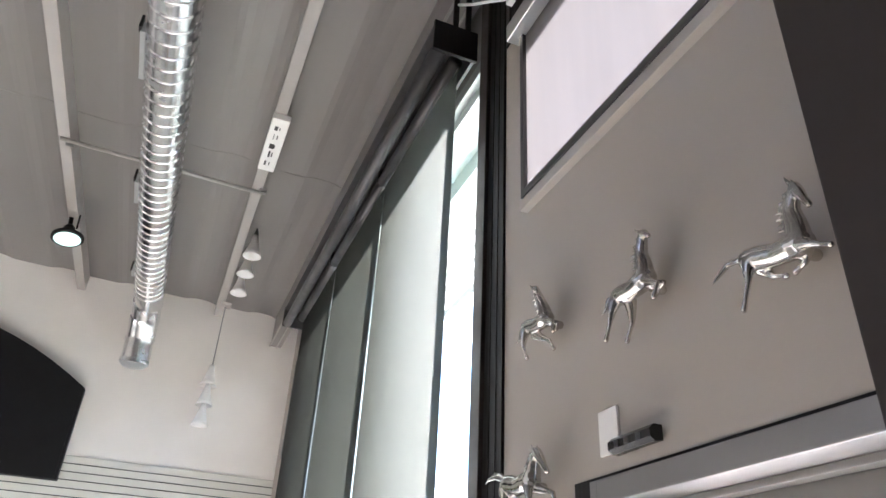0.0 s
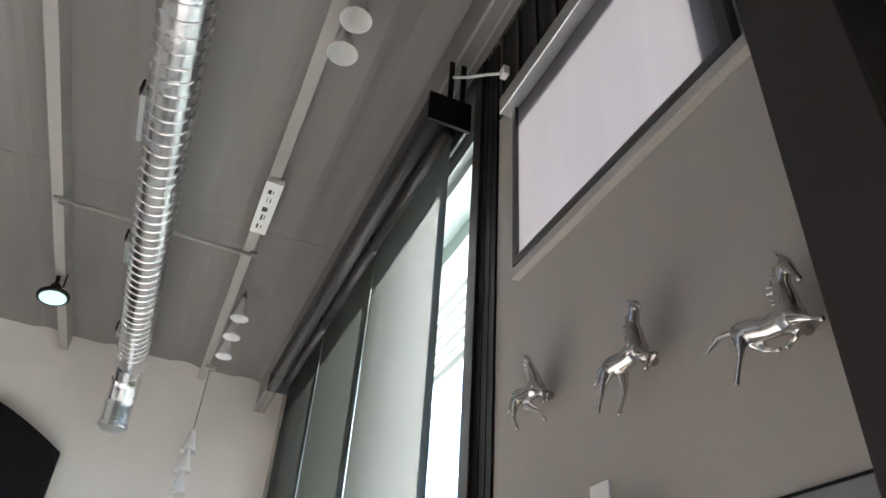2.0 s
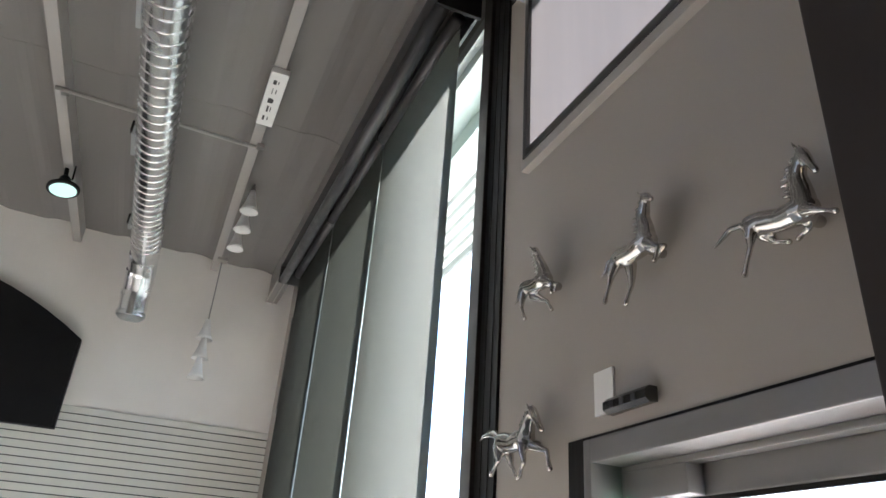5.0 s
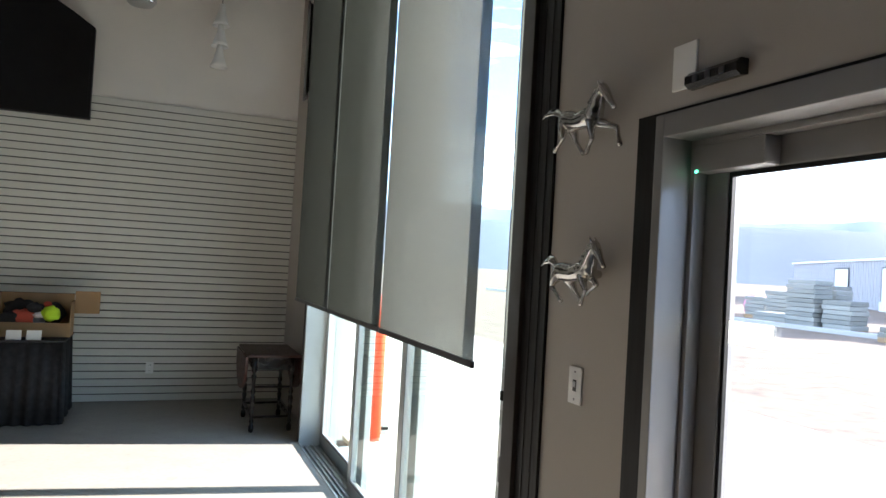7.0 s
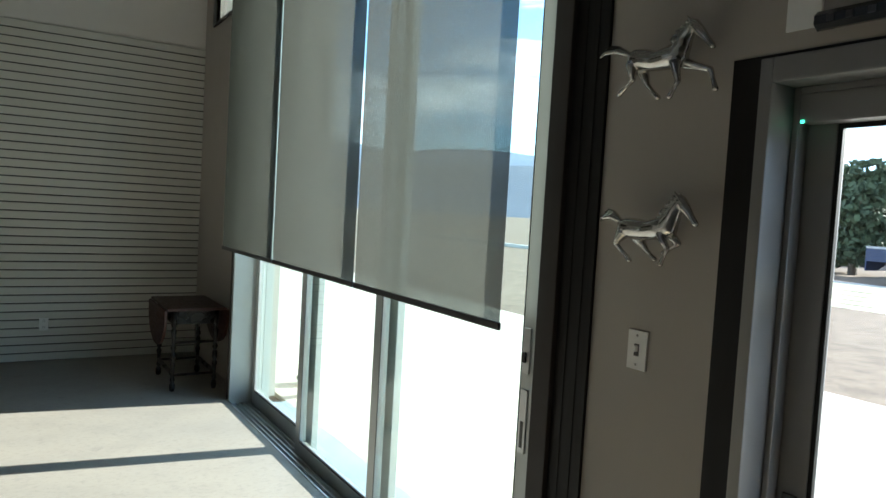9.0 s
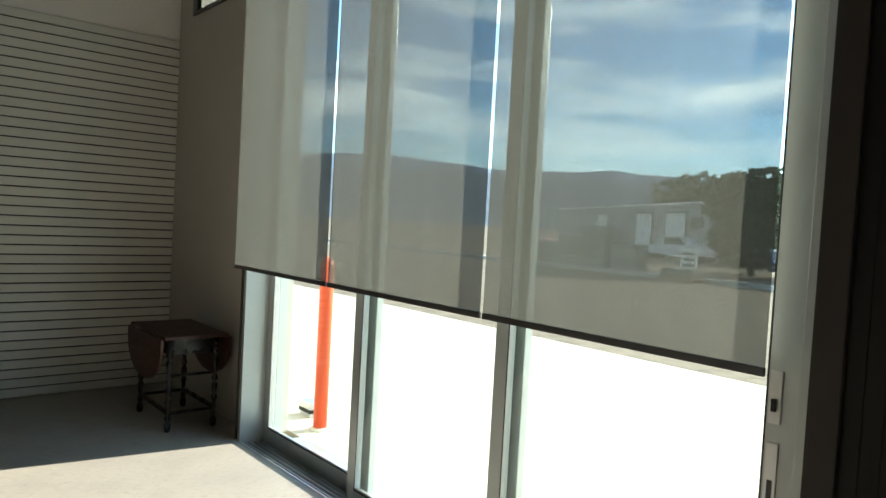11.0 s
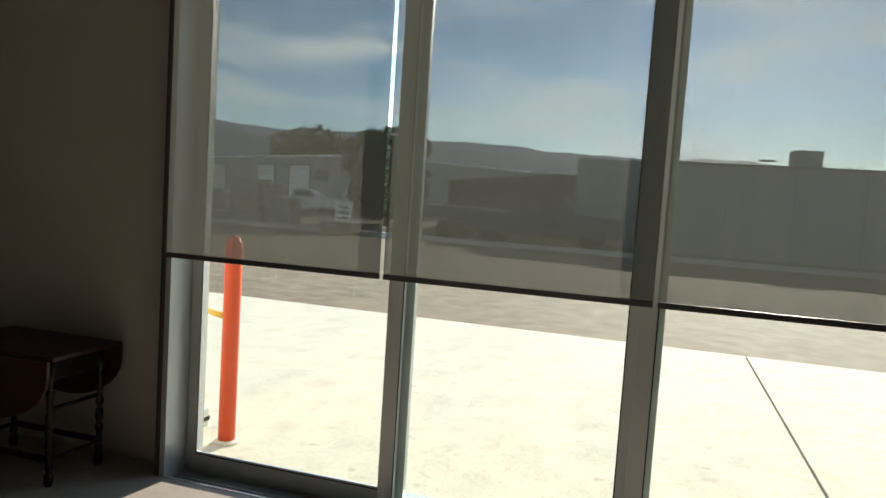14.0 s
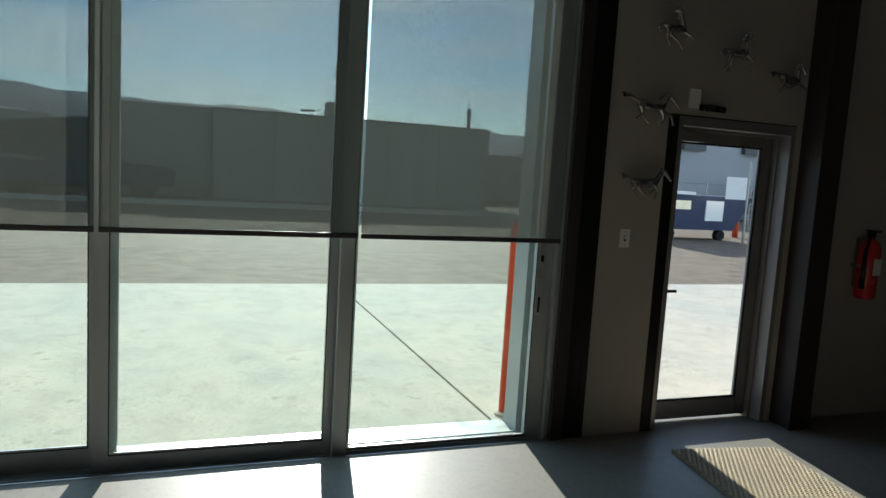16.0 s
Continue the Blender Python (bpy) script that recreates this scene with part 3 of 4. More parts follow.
def spiral_duct():
    d = tagged(new("air_duct"), "shiny galvanised spiral air duct, bent down at its end", "duct")
    r, yc, zc = 0.142, -1.585, 4.72
    bm = bmesh.new()
    tube(bm, (1.12, yc, zc), (11.0, yc, zc), r, seg=32, caps=False)
    part("barrel", bm, M_DUCT, d, smooth=True)
    bm = bmesh.new()
    seg, turns, step = 28, 88, 0.112
    prev = None
    for k in range(seg * turns + 1):
        a = 2 * math.pi * k / seg
        x = 1.13 + step * k / seg
        cur = [bm.verts.new((x + dx, yc + (r + dr) * math.cos(a), zc + (r + dr) * math.sin(a))) for dx, dr in ((-0.009, 0.0), (-0.004, 0.007), (0.004, 0.007), (0.009, 0.0))]
        if prev:
            for q in range(3):
                bm.faces.new((prev[q], prev[q + 1], cur[q + 1], cur[q]))
        prev = cur
    part("spiral_seam", bm, M_DUCT, d, "raised spiral seam", smooth=True)
    pts = [(1.12, zc), (0.92, zc - 0.03), (0.75, zc - 0.16), (0.64, zc - 0.36), (0.60, zc - 0.58)]
    for (xa, za), (xb, zb) in zip(pts, pts[1:]):
        bm = bmesh.new()
        tube(bm, (xa, yc, za), (xb, yc + 0.01, zb), r, seg=28, caps=False)
        part("elbow_piece", bm, M_DUCT, d, smooth=True)
    for (xa, za), w in zip(pts, (0.03, 0.02, 0.02, 0.02, 0.02)):
        k = pts.index((xa, za))
        dx, dz = (pts[min(k + 1, 4)][0] - pts[max(k - 1, 0)][0]), (pts[min(k + 1, 4)][1] - pts[max(k - 1, 0)][1])
        n = math.hypot(dx, dz)
        bm = bmesh.new()
        tube(bm, (xa - dx / n * w, yc, za - dz / n * w), (xa + dx / n * w, yc, za + dz / n * w), r + 0.006, seg=28)
        part("band", bm, M_DUCT, d, smooth=False)
    bm = bmesh.new()
    lathe(bm, [(r + 0.004, 0.03), (r + 0.004, 0.0), (r * 0.8, -0.035), (r * 0.3, -0.05)], (0.598, yc + 0.008, zc - 0.60), 28)
    part("end_cap", bm, M_ALU, d, "dull rounded end cap", smooth=True)
    for xa, xb in ((4.52, 4.95), (2.95, 3.28), (1.5, 1.62)):
        h = part("hanger", boxes((xa, yc - r - 0.035, zc - 0.03, xb, yc - r - 0.004, zc + 0.05), bevel=0.004), M_ALU, d, "flat metal hanger bracket")
        bm = bmesh.new()
        tube(bm, ((xa + xb) / 2, yc - r - 0.02, zc + 0.05), ((xa + xb) / 2, yc - r - 0.02, 5.24), 0.006, seg=8)
        part("rod", bm, M_STEEL, h)
        part("clip", boxes((xb - 0.02, yc - r - 0.045, zc - 0.02, xb + 0.03, yc - r - 0.03, zc + 0.07)), M_BLACK, h)
    return d


spiral_duct()


def bell(bm, c, k=1.0, tilt=0.0):
    """A bell of frosted glass, open below."""
    n0 = len(bm.verts)
    lathe(bm, [(0.018 * k, 0.0), (0.024 * k, -0.03 * k), (0.034 * k, -0.08 * k), (0.050 * k, -0.135 * k), (0.066 * k, -0.17 * k), (0.062 * k, -0.168 * k), (0.046 * k, -0.13 * k), (0.028 * k, -0.07 * k), (0.014 * k, -0.02 * k)], c, 20)
    return bm


def spot(x, y, z):
    t = tagged(new("track_light"), "frosted bell-shaped glass spotlight under the purlin", "lamp", group="bell spotlights")
    bm = bmesh.new()
    tube(bm, (x, y, 5.15), (x, y, z + 0.03), 0.010, seg=10)
    tube(bm, (x, y, z + 0.035), (x, y, z - 0.01), 0.022, seg=12)
    part("stem", bm, M_STEEL, t, "brushed steel stem", smooth=True)
    part("shade", bell(bmesh.new(), (x, y, z), 1.35), M_FROST, t, "frosted white glass bell", smooth=True)
    return t


for x in (1.25, 1.74, 2.17):
    spot(x, -0.725, 5.075)
for x in (5.64, 5.89, 6.14):
    spot(x, -0.755, 5.075)
pend = tagged(new("pendant_light"), "cascade of three frosted glass bells on a thin cord", "lamp")
bm = bmesh.new()
tube(bm, (0.42, -0.79, 5.06), (0.42, -0.79, 3.88), 0.006, seg=8)
part("cord", bm, M_STEEL, pend)
part("canopy", boxes((0.36, -0.85, 5.02, 0.48, -0.73, 5.055), bevel=0.006), M_BEAM, pend)
for z in (4.30, 4.08, 3.86):
    part("shade", bell(bmesh.new(), (0.42, -0.79, z), 1.4), M_FROST, pend, "frosted white glass bell", smooth=True)

tb = tagged(new("ballast_box"), "white labelled box fixed under the purlin", "electrical box")
part("case", boxes((3.42, -0.90, 5.00, 4.12, -0.77, 5.054), bevel=0.005), M_WHITE, tb)
for k, (xa, xb) in enumerate(((3.50, 3.56), (3.62, 3.70), (3.74, 3.80), (3.86, 3.93), (3.98, 4.03))):
    part("label_bar", boxes((xa, -0.865 + 0.01 * (k % 2), 4.998, xb, -0.85 + 0.01 * (k % 3), 5.0)), M_DARK, tb, "grey printed bar")
    part("label_bar", boxes((xa + 0.01, -0.83, 4.998, xb - 0.01, -0.822, 5.0)), M_DARK, tb, "grey printed bar")

hbay = tagged(new("flood_lamp"), "round black flood lamp, lit pale green-white, under the purlin", "lamp")
bm = bmesh.new()
lathe(bm, [(0.03, 0.13), (0.05, 0.10), (0.055, 0.04), (0.12, 0.015), (0.14, 0.0), (0.14, -0.025), (0.118, -0.03)], (0, 0, 0), 28)
lampbody = part("housing", bm, M_BLACK, hbay, smooth=True)
bm = bmesh.new()
lathe(bm, [(0.115, -0.022), (0.115, -0.032), (0.05, -0.036)], (0, 0, 0), 28)
part("lens", bm, M_LAMPGLOW, hbay, "glowing pale lens")
bm = bmesh.new()
tube(bm, (0, 0, 0.12), (0, 0, 0.22), 0.02, seg=12)
tube(bm, (0.0, 0.06, 0.10), (0.0, 0.07, 0.26), 0.008, seg=8)
part("bracket", bm, M_BLACK, hbay)
hbay.matrix_world = pose(1.76, -2.36, 4.84, 8, -8, 0)

# ---- end wall ----
arch = tagged(new("arched_panel"), "matt black panel with arched top on the pale wall", "wall panel")
out = [(-2.01, 2.96), (-2.01, 3.91)]
for k in range(1, 20):
    y = -2.01 - k * 0.2
    u = (y + 4.01) / 2.0
    out.append((y, 3.91 + 0.66 * (1 - abs(u) ** 2.1)))
out += [(-6.01, 3.91), (-6.01, 2.96)]
part("board", prism(bmesh.new(), out, 0, 0.03, 0.13), M_TV, arch)
inner = [(y * 0.985 - 0.06, 3.0 + (z - 3.0) * 0.95 + 0.005) for y, z in out]
part("face", prism(bmesh.new(), inner, 0, 0.131, 0.136), M_TV, arch)


def cover_plate(name, label, at, rot, w, h, toggles):
    c = tagged(new(name), label, "switch" if toggles == 1 else "outlet")
    part("plate", boxes((-w / 2, -0.006, -h / 2, w / 2, 0.0, h / 2), bevel=0.002), M_WHITE, c)
    if toggles == 1:
        part("toggle", boxes((-0.006, -0.02, -0.004, 0.006, -0.006, 0.014), bevel=0.002), M_WHITE, c, "ivory toggle")
        part("slot", boxes((-0.009, -0.0075, -0.018, 0.009, -0.006, 0.018)), M_DARK, c)
    else:
        for dz in (-0.03, 0.03):
            part("socket", boxes((-0.016, -0.008, dz - 0.017, 0.016, -0.006, dz + 0.017), bevel=0.001), M_WHITE, c)
            for dx in (-0.007, 0.007):
                part("slot", boxes((dx - 0.0015, -0.0086, dz - 0.007, dx + 0.0015, -0.008, dz + 0.007)), M_DARK, c)
    for dz in (-h * 0.37, h * 0.37):
        part("screw", boxes((-0.003, -0.0075, dz - 0.003, 0.003, -0.006, dz + 0.003)), M_STEEL, c)
    c.matrix_world = pose(*at, 0, 0, rot)
    return c


cover_plate("light_switch", "white toggle light switch on the taupe wall", (6.326, -0.001, 1.303), 0, 0.072, 0.118, 1)
cover_plate("wall_outlet", "white double power outlet on the slat panelling", (0.023, -1.275, 0.362), 90, 0.08, 0.125, 2)

# ---- left clerestory window ----
uwl = tagged(new("clerestory_window"), "high window with a dark frame and a grey shade in the side wall", "window", kind="structure")
part("frame", boxes((0.36, 0.13, 3.40, 0.40, 0.20, 4.53), (0.40, 0.13, 3.40, 1.60, 0.20, 3.43), (1.60, 0.13, 3.40, 1.64, 0.20, 4.53)), M_DARK, uwl)
part("shade", boxes((0.40, 0.19, 3.43, 1.60, 0.194, 4.5)), M_FABRIC, uwl, "grey screen shade")
g = part("pane", boxes((0.40, 0.30, 3.43, 1.60, 0.31, 4.5)), M_GLASS_DOOR, uwl)
g.visible_shadow = False

# ---- horses ----
def capsule(bm, pts):
    for (a, ra), (b, rb) in zip(pts, pts[1:]):
        tube(bm, a, b, ra, rb, seg=20)
    for a, ra in pts:
        r = bmesh.ops.create_icosphere(bm, subdivisions=2, radius=ra)
        bmesh.ops.translate(bm, vec=a, verts=r["verts"])


def horse(x, z, pose_of, label, k=1.0, y=-0.072):
    """A cast metal horse hung on the wall; pose_of gives its joints as (x, z) from the middle of the barrel."""
    tail, rump, chest, neck, poll, nose = pose_of["spine"]
    bm = bmesh.new()

    def at(p, dy=0.0):
        return (p[0], dy, p[1])

    def mix(p, q, u):
        return (p[0] + (q[0] - p[0]) * u, p[1] + (q[1] - p[1]) * u)

    capsule(bm, [(at(rump), 0.030 * k), (at(mix(rump, (0, 0), 0.35)), 0.032 * k), (at((0, 0)), 0.029 * k), (at(mix((0, 0), chest, 0.6)), 0.033 * k), (at(chest), 0.029 * k)])
    capsule(bm, [(at(mix(chest, (0, 0), 0.1)), 0.031 * k), (at(mix(chest, neck, 0.55), -0.003), 0.025 * k), (at(neck, -0.006), 0.021 * k), (at(mix(neck, poll, 0.6), -0.008), 0.0165 * k), (at(poll, -0.010), 0.0145 * k)])
    jaw = mix(poll, nose, 0.32)
    capsule(bm, [(at(poll, -0.010), 0.0145 * k), (at(jaw, -0.014), 0.0145 * k), (at(mix(poll, nose, 0.7), -0.017), 0.0095 * k), (at(nose, -0.019), 0.0085 * k)])
    up = Vector((poll[0] - nose[0], 0, poll[1] - nose[1])).normalized()
    for dy in (-0.019, -0.001):
        e = (poll[0] + up.x * 0.012, poll[1] + up.z * 0.012)
        capsule(bm, [(at(e, dy), 0.0055 * k), (at((e[0] + up.x * 0.014, e[1] + up.z * 0.014 + 0.004), dy), 0.0025 * k)])
    side = Vector((-(poll[1] - chest[1]), 0, poll[0] - chest[0])).normalized()
    for q in range(12):
        u = 0.12 + 0.85 * q / 11
        root = mix(chest, neck, u * 1.8) if u < 0.55 else mix(neck, poll, (u - 0.55) / 0.45)
        r0 = (0.026 - 0.012 * u) * k
        tip = (root[0] + side.x * (r0 + 0.013) - 0.008, root[1] + side.z * (r0 + 0.013) - 0.004 * math.sin(q * 1.7))
        capsule(bm, [(at((root[0] + side.x * r0 * 0.8, root[1] + side.z * r0 * 0.8), -0.006), 0.007 * k), (at(tip, 0.006 * math.sin(q * 2.0) - 0.006), 0.0035 * k)])
    t0 = (rump[0] - 0.022 * k, rump[1] + 0.014 * k)
    for q in range(5):
        w = 0.006 * (q - 2)
        m = mix(t0, tail, 0.5)
        capsule(bm, [(at(t0), 0.008 * k), (at((m[0], m[1] + 0.012 + w * 0.5), w * 0.6), 0.0075 * k), (at((tail[0] + 0.012, tail[1] + 0.004 + w), w), 0.006 * k), (at((tail[0] - 0.004 * (q % 2), tail[1] + w * 1.6), w * 1.4), 0.003 * k)])
    for n, (a, b, c) in enumerate(pose_of["legs"]):
        dy = (-0.017, 0.014)[n % 2]
        thick = 0.021 if n < 2 else 0.017
        fet = mix(b, c, 0.82)
        capsule(bm, [(at(a, dy * 0.7), thick * k), (at(mix(a, b, 0.55), dy), thick * 0.66 * k), (at(b, dy), 0.0085 * k), (at(mix(b, c, 0.45), dy), 0.0062 * k), (at(fet, dy), 0.0074 * k), (at(c, dy), 0.0088 * k)])
    capsule(bm, [((0.03, 0.02, 0.0), 0.012), ((0.03, 0.066, 0.0), 0.014)])
    ob = part("horse_figure", bm, M_SILVER, smooth=True)
    rm = ob.modifiers.new("skin", "REMESH")
    rm.mode, rm.voxel_size, rm.use_smooth_shade = "VOXEL", 0.0027, True
    sm = ob.modifiers.new("soften", "SMOOTH")
    sm.factor, sm.iterations = 0.5, 6
    ob.matrix_world = pose(x, y, z)
    return tagged(ob, label, "figurine", group="metal horses on the wall")


# joints: tail tip, rump, chest, neck, poll, nose; then two hind and two fore legs
REAR_SMALL = {"spine": ((-0.112, -0.013), (-0.065, 0.014), (0.062, 0.000), (0.040, 0.058), (0.008, 0.122), (0.034, 0.100)),
              "legs": (((-0.058, -0.006), (-0.064, -0.057), (-0.040, -0.105)), ((-0.030, -0.025), (0.046, -0.068), (0.074, -0.105)),
                       ((0.074, -0.013), (0.120, -0.037), (0.125, -0.073)), ((0.066, -0.015), (0.102, -0.030), (0.091, -0.048)))}
REAR = {"spine": ((-0.120, -0.010), (-0.062, 0.004), (0.060, 0.008), (0.052, 0.075), (0.072, 0.126), (0.104, 0.100)),
        "legs": (((-0.066, -0.012), (-0.084, -0.060), (-0.109, -0.105)), ((-0.030, -0.020), (-0.035, -0.079), (-0.062, -0.119)),
                 ((0.072, -0.008), (0.113, -0.037), (0.097, -0.068)), ((0.066, -0.015), (0.101, -0.022), (0.070, -0.040)))}
STRIDE = {"spine": ((-0.163, 0.023), (-0.070, 0.020), (0.062, -0.004), (0.056, 0.066), (0.078, 0.108), (0.107, 0.048)),
          "legs": (((-0.062, 0.006), (-0.067, -0.032), (-0.092, -0.087)), ((-0.054, -0.003), (-0.034, -0.030), (-0.002, -0.044)),
                   ((0.066, -0.014), (0.097, -0.031), (0.128, -0.048)), ((0.056, -0.016), (0.044, -0.036), (0.020, -0.046)))}
TROT = {"spine": ((-0.205, 0.056), (-0.072, 0.016), (0.078, 0.004), (0.100, 0.046), (0.130, 0.076), (0.200, 0.006)),
        "legs": (((-0.075, -0.003), (-0.066, -0.046), (-0.114, -0.082)), ((-0.062, -0.010), (-0.040, -0.058), (0.004, -0.100)),
                 ((0.078, -0.020), (0.096, -0.069), (0.070, -0.108)), ((0.090, -0.018), (0.172, -0.044), (0.191, -0.096)))}
RUN = {"spine": ((-0.174, 0.036), (-0.078, 0.004), (0.072, 0.012), (0.094, 0.052), (0.118, 0.086), (0.176, 0.024)),
       "legs": (((-0.080, -0.012), (-0.101, -0.044), (-0.043, -0.088)), ((-0.050, -0.016), (-0.012, -0.056), (0.021, -0.080)),
                ((0.060, -0.008), (0.088, -0.046), (0.068, -0.090)), ((0.068, -0.006), (0.100, -0.030), (0.050, -0.060)))}
horse(6.507, 2.617, REAR_SMALL, "small polished metal horse figure rearing on the taupe wall", 0.82)
horse(7.008, 2.524, REAR, "polished metal horse figure rearing above the glass door", 0.85)
horse(7.462, 2.401, STRIDE, "polished metal horse figure with one foreleg stretched forward", 0.82)
horse(6.379, 2.134, TROT, "polished metal horse figure trotting with a raised tail", 0.98)
horse(6.392, 1.661, RUN, "polished metal horse figure running with its head low", 0.96)

# ---- by the glass door ----
sens = tagged(new("door_sensor"), "black door sensor beside a blank white wall plate", "sensor")
part("plate", boxes((6.719, -0.008, 2.162, 6.807, 0.0, 2.284), bevel=0.003), M_WHITE, sens, "blank white plate")
bm = bmesh.new()
prism(bm, [(-0.008, 2.15), (-0.032, 2.146), (-0.046, 2.156), (-0.046, 2.176), (-0.032, 2.188), (-0.008, 2.188)], 0, 6.812, 6.985)
part("housing", bm, M_PLASTIC, sens, "glossy black housing")
for xs in (6.842, 6.885, 6.932):
    part("lens", boxes((xs, -0.049, 2.158, xs + 0.016, -0.045, 2.174), bevel=0.001), M_DARK, sens)
part("bracket", boxes((6.80, -0.012, 2.15, 6.84, -0.006, 2.19)), M_BLACK, sens)

ml = part("door_lock_box", boxes((6.715, 0.085, 1.955, 6.955, 0.139, 2.027), bevel=0.004), M_DOORFRAME, door, "grey magnetic lock box with a green light")
part("led", boxes((6.722, 0.082, 1.953, 6.73, 0.085, 1.961)), M_LED, ml, "green light")
lev = part("lever_handle", boxes((6.735, 0.09, 0.93, 6.755, 0.14, 0.955), (6.735, 0.08, 0.932, 6.84, 0.096, 0.952), bevel=0.004), M_BLACK, leaf, "black lever handle")
part("rose", boxes((6.725, 0.132, 0.88, 6.765, 0.14, 1.0), bevel=0.003), M_DARK, leaf)
part("glazing_bead", boxes((6.785, 0.144, 0.145, 6.797, 0.156, 1.955), (7.488, 0.144, 0.145, 7.50, 0.156, 1.955), (6.797, 0.144, 0.145, 7.488, 0.156, 0.157), (6.797, 0.144, 1.943, 7.488, 0.156, 1.955)), M_BLACK, leaf, "black glazing bead")
notice = tagged(new("door_notice"), "white printed notice strip on the door glass", "notice")
part("sheet", boxes((6.80, 0.152, 1.50, 6.945, 0.1535, 1.56)), M_PAPER, notice)
for k in range(4):
    part("text_bar", boxes((6.82, 0.1508, 1.543 - k * 0.011, 6.91 - 0.015 * (k % 3), 0.152, 1.5445 - k * 0.011)), M_TRIM, notice)

extg = tagged(new("fire_extinguisher"), "red fire extinguisher hung on the wall beyond the column", "fire extinguisher")
bm = bmesh.new()
lathe(bm, [(0.055, 0.0), (0.072, 0.015), (0.074, 0.36), (0.06, 0.41), (0.025, 0.435), (0.02, 0.45)], (8.36, -0.10, 0.92), 24)
part("cylinder", bm, M_RED, extg, smooth=True)
part("valve", boxes((8.345, -0.125, 1.37, 8.375, -0.075, 1.41), (8.35, -0.17, 1.41, 8.37, -0.06, 1.425), bevel=0.003), M_BLACK, extg)
bm = bmesh.new()
tube(bm, (8.33, -0.12, 1.38), (8.27, -0.14, 1.25), 0.011, seg=10)
tube(bm, (8.27, -0.14, 1.25), (8.27, -0.14, 1.0), 0.013, 0.02, seg=10)
part("hose", bm, M_PLASTIC, extg, smooth=True)
part("bracket", boxes((8.34, -0.03, 1.0, 8.38, -0.001, 1.36), (8.285, -0.10, 1.15, 8.29, -0.02, 1.17)), M_STEEL, extg)
part("label_patch", boxes((8.325, -0.1785, 1.1, 8.395, -0.172, 1.22), bevel=0.002), M_WHITE, extg, "pale instruction label")

# door mat of woven bars; outline and pale tone are its sunlit part
matt = tagged(new("door_mat"), "woven door mat inside the glass door, shaped and coloured as its sunlit part", "mat")
part("base", boxes((-0.36, -1.15, 0.0, 0.36, 0.0, 0.006), bevel=0.002), M_MAT, matt)
weft_me = mesh_of("weft", boxes((-0.36, -0.011, 0.006, 0.36, 0.011, 0.014), bevel=0.004), M_MAT)
for k in range(38):
    w = new("weft", weft_me)
    w.parent, w.location = matt, (0.006 * (k % 2), -0.015 - k * 0.03, 0)
bm = bmesh.new()
for i in range(24):
    for k in range(38):
        xk, yk = -0.345 + i * 0.03 + 0.015 * (k % 2), -0.015 - k * 0.03
        box(bm, xk - 0.007, yk - 0.016, 0.012, xk + 0.007, yk + 0.016, 0.019)
tagged(part("weave", bm, M_MAT, matt), kind="stuff")
matt.matrix_world = pose(6.93, -0.40, 0.001, 0, 0, -9)

# ---- small table in the corner ----
def turned_leg(bm, x, y):
    lathe(bm, [(0.018, 0.0), (0.024, 0.02), (0.024, 0.06), (0.012, 0.075), (0.022, 0.10), (0.013, 0.13), (0.017, 0.20), (0.024, 0.23), (0.013, 0.255), (0.022, 0.275), (0.022, 0.33), (0.012, 0.345),
               (0.024, 0.375), (0.014, 0.41), (0.018, 0.48), (0.025, 0.52), (0.013, 0.545), (0.024, 0.57), (0.024, 0.70)], (x, y, 0), 14)
    return bm


gt = tagged(new("drop_leaf_table"), "dark wooden drop-leaf table with turned legs, leaves down, in the corner", "table")
part("tabletop", boxes((0.78, -0.43, 0.705, 1.60, 0.06, 0.727), bevel=0.005), M_WOOD, gt, "dark red-brown top")
for yy in (-0.452, 0.064):
    o = [(0.80, 0.705), (1.58, 0.705)] + [(1.19 + 0.39 * math.cos(a), 0.62 - 0.26 * math.sin(a)) for a in [math.pi * k / 14 for k in range(15)]]
    part("drop_leaf", prism(bmesh.new(), o, 1, yy, yy + 0.02), M_WOOD, gt, "hanging rounded leaf")
part("apron", boxes((0.86, -0.37, 0.58, 1.52, -0.35, 0.705), (0.86, -0.02, 0.58, 1.52, 0.0, 0.705), (0.86, -0.35, 0.58, 0.88, -0.02, 0.705), (1.50, -0.35, 0.58, 1.52, -0.02, 0.705)), M_WOOD_DARK, gt)
for x in (0.87, 1.51):
    for y in (-0.36, -0.01):
        part("leg", turned_leg(bmesh.new(), x, y), M_WOOD_DARK, gt, smooth=True)
for y in (-0.36, -0.01):
    part("stretcher", boxes((0.88, y - 0.012, 0.13, 1.50, y + 0.012, 0.16), bevel=0.003), M_WOOD_DARK, gt)
for x, z in ((0.87, 0.14), (1.51, 0.14), (1.51, 0.42)):
    bm = bmesh.new()
    tube(bm, (x, -0.35, z), (x, -0.02, z), 0.012, seg=10)
    part("stretcher", bm, M_WOOD_DARK, gt, smooth=True)

gt.location = (0.025, -0.008, 0)

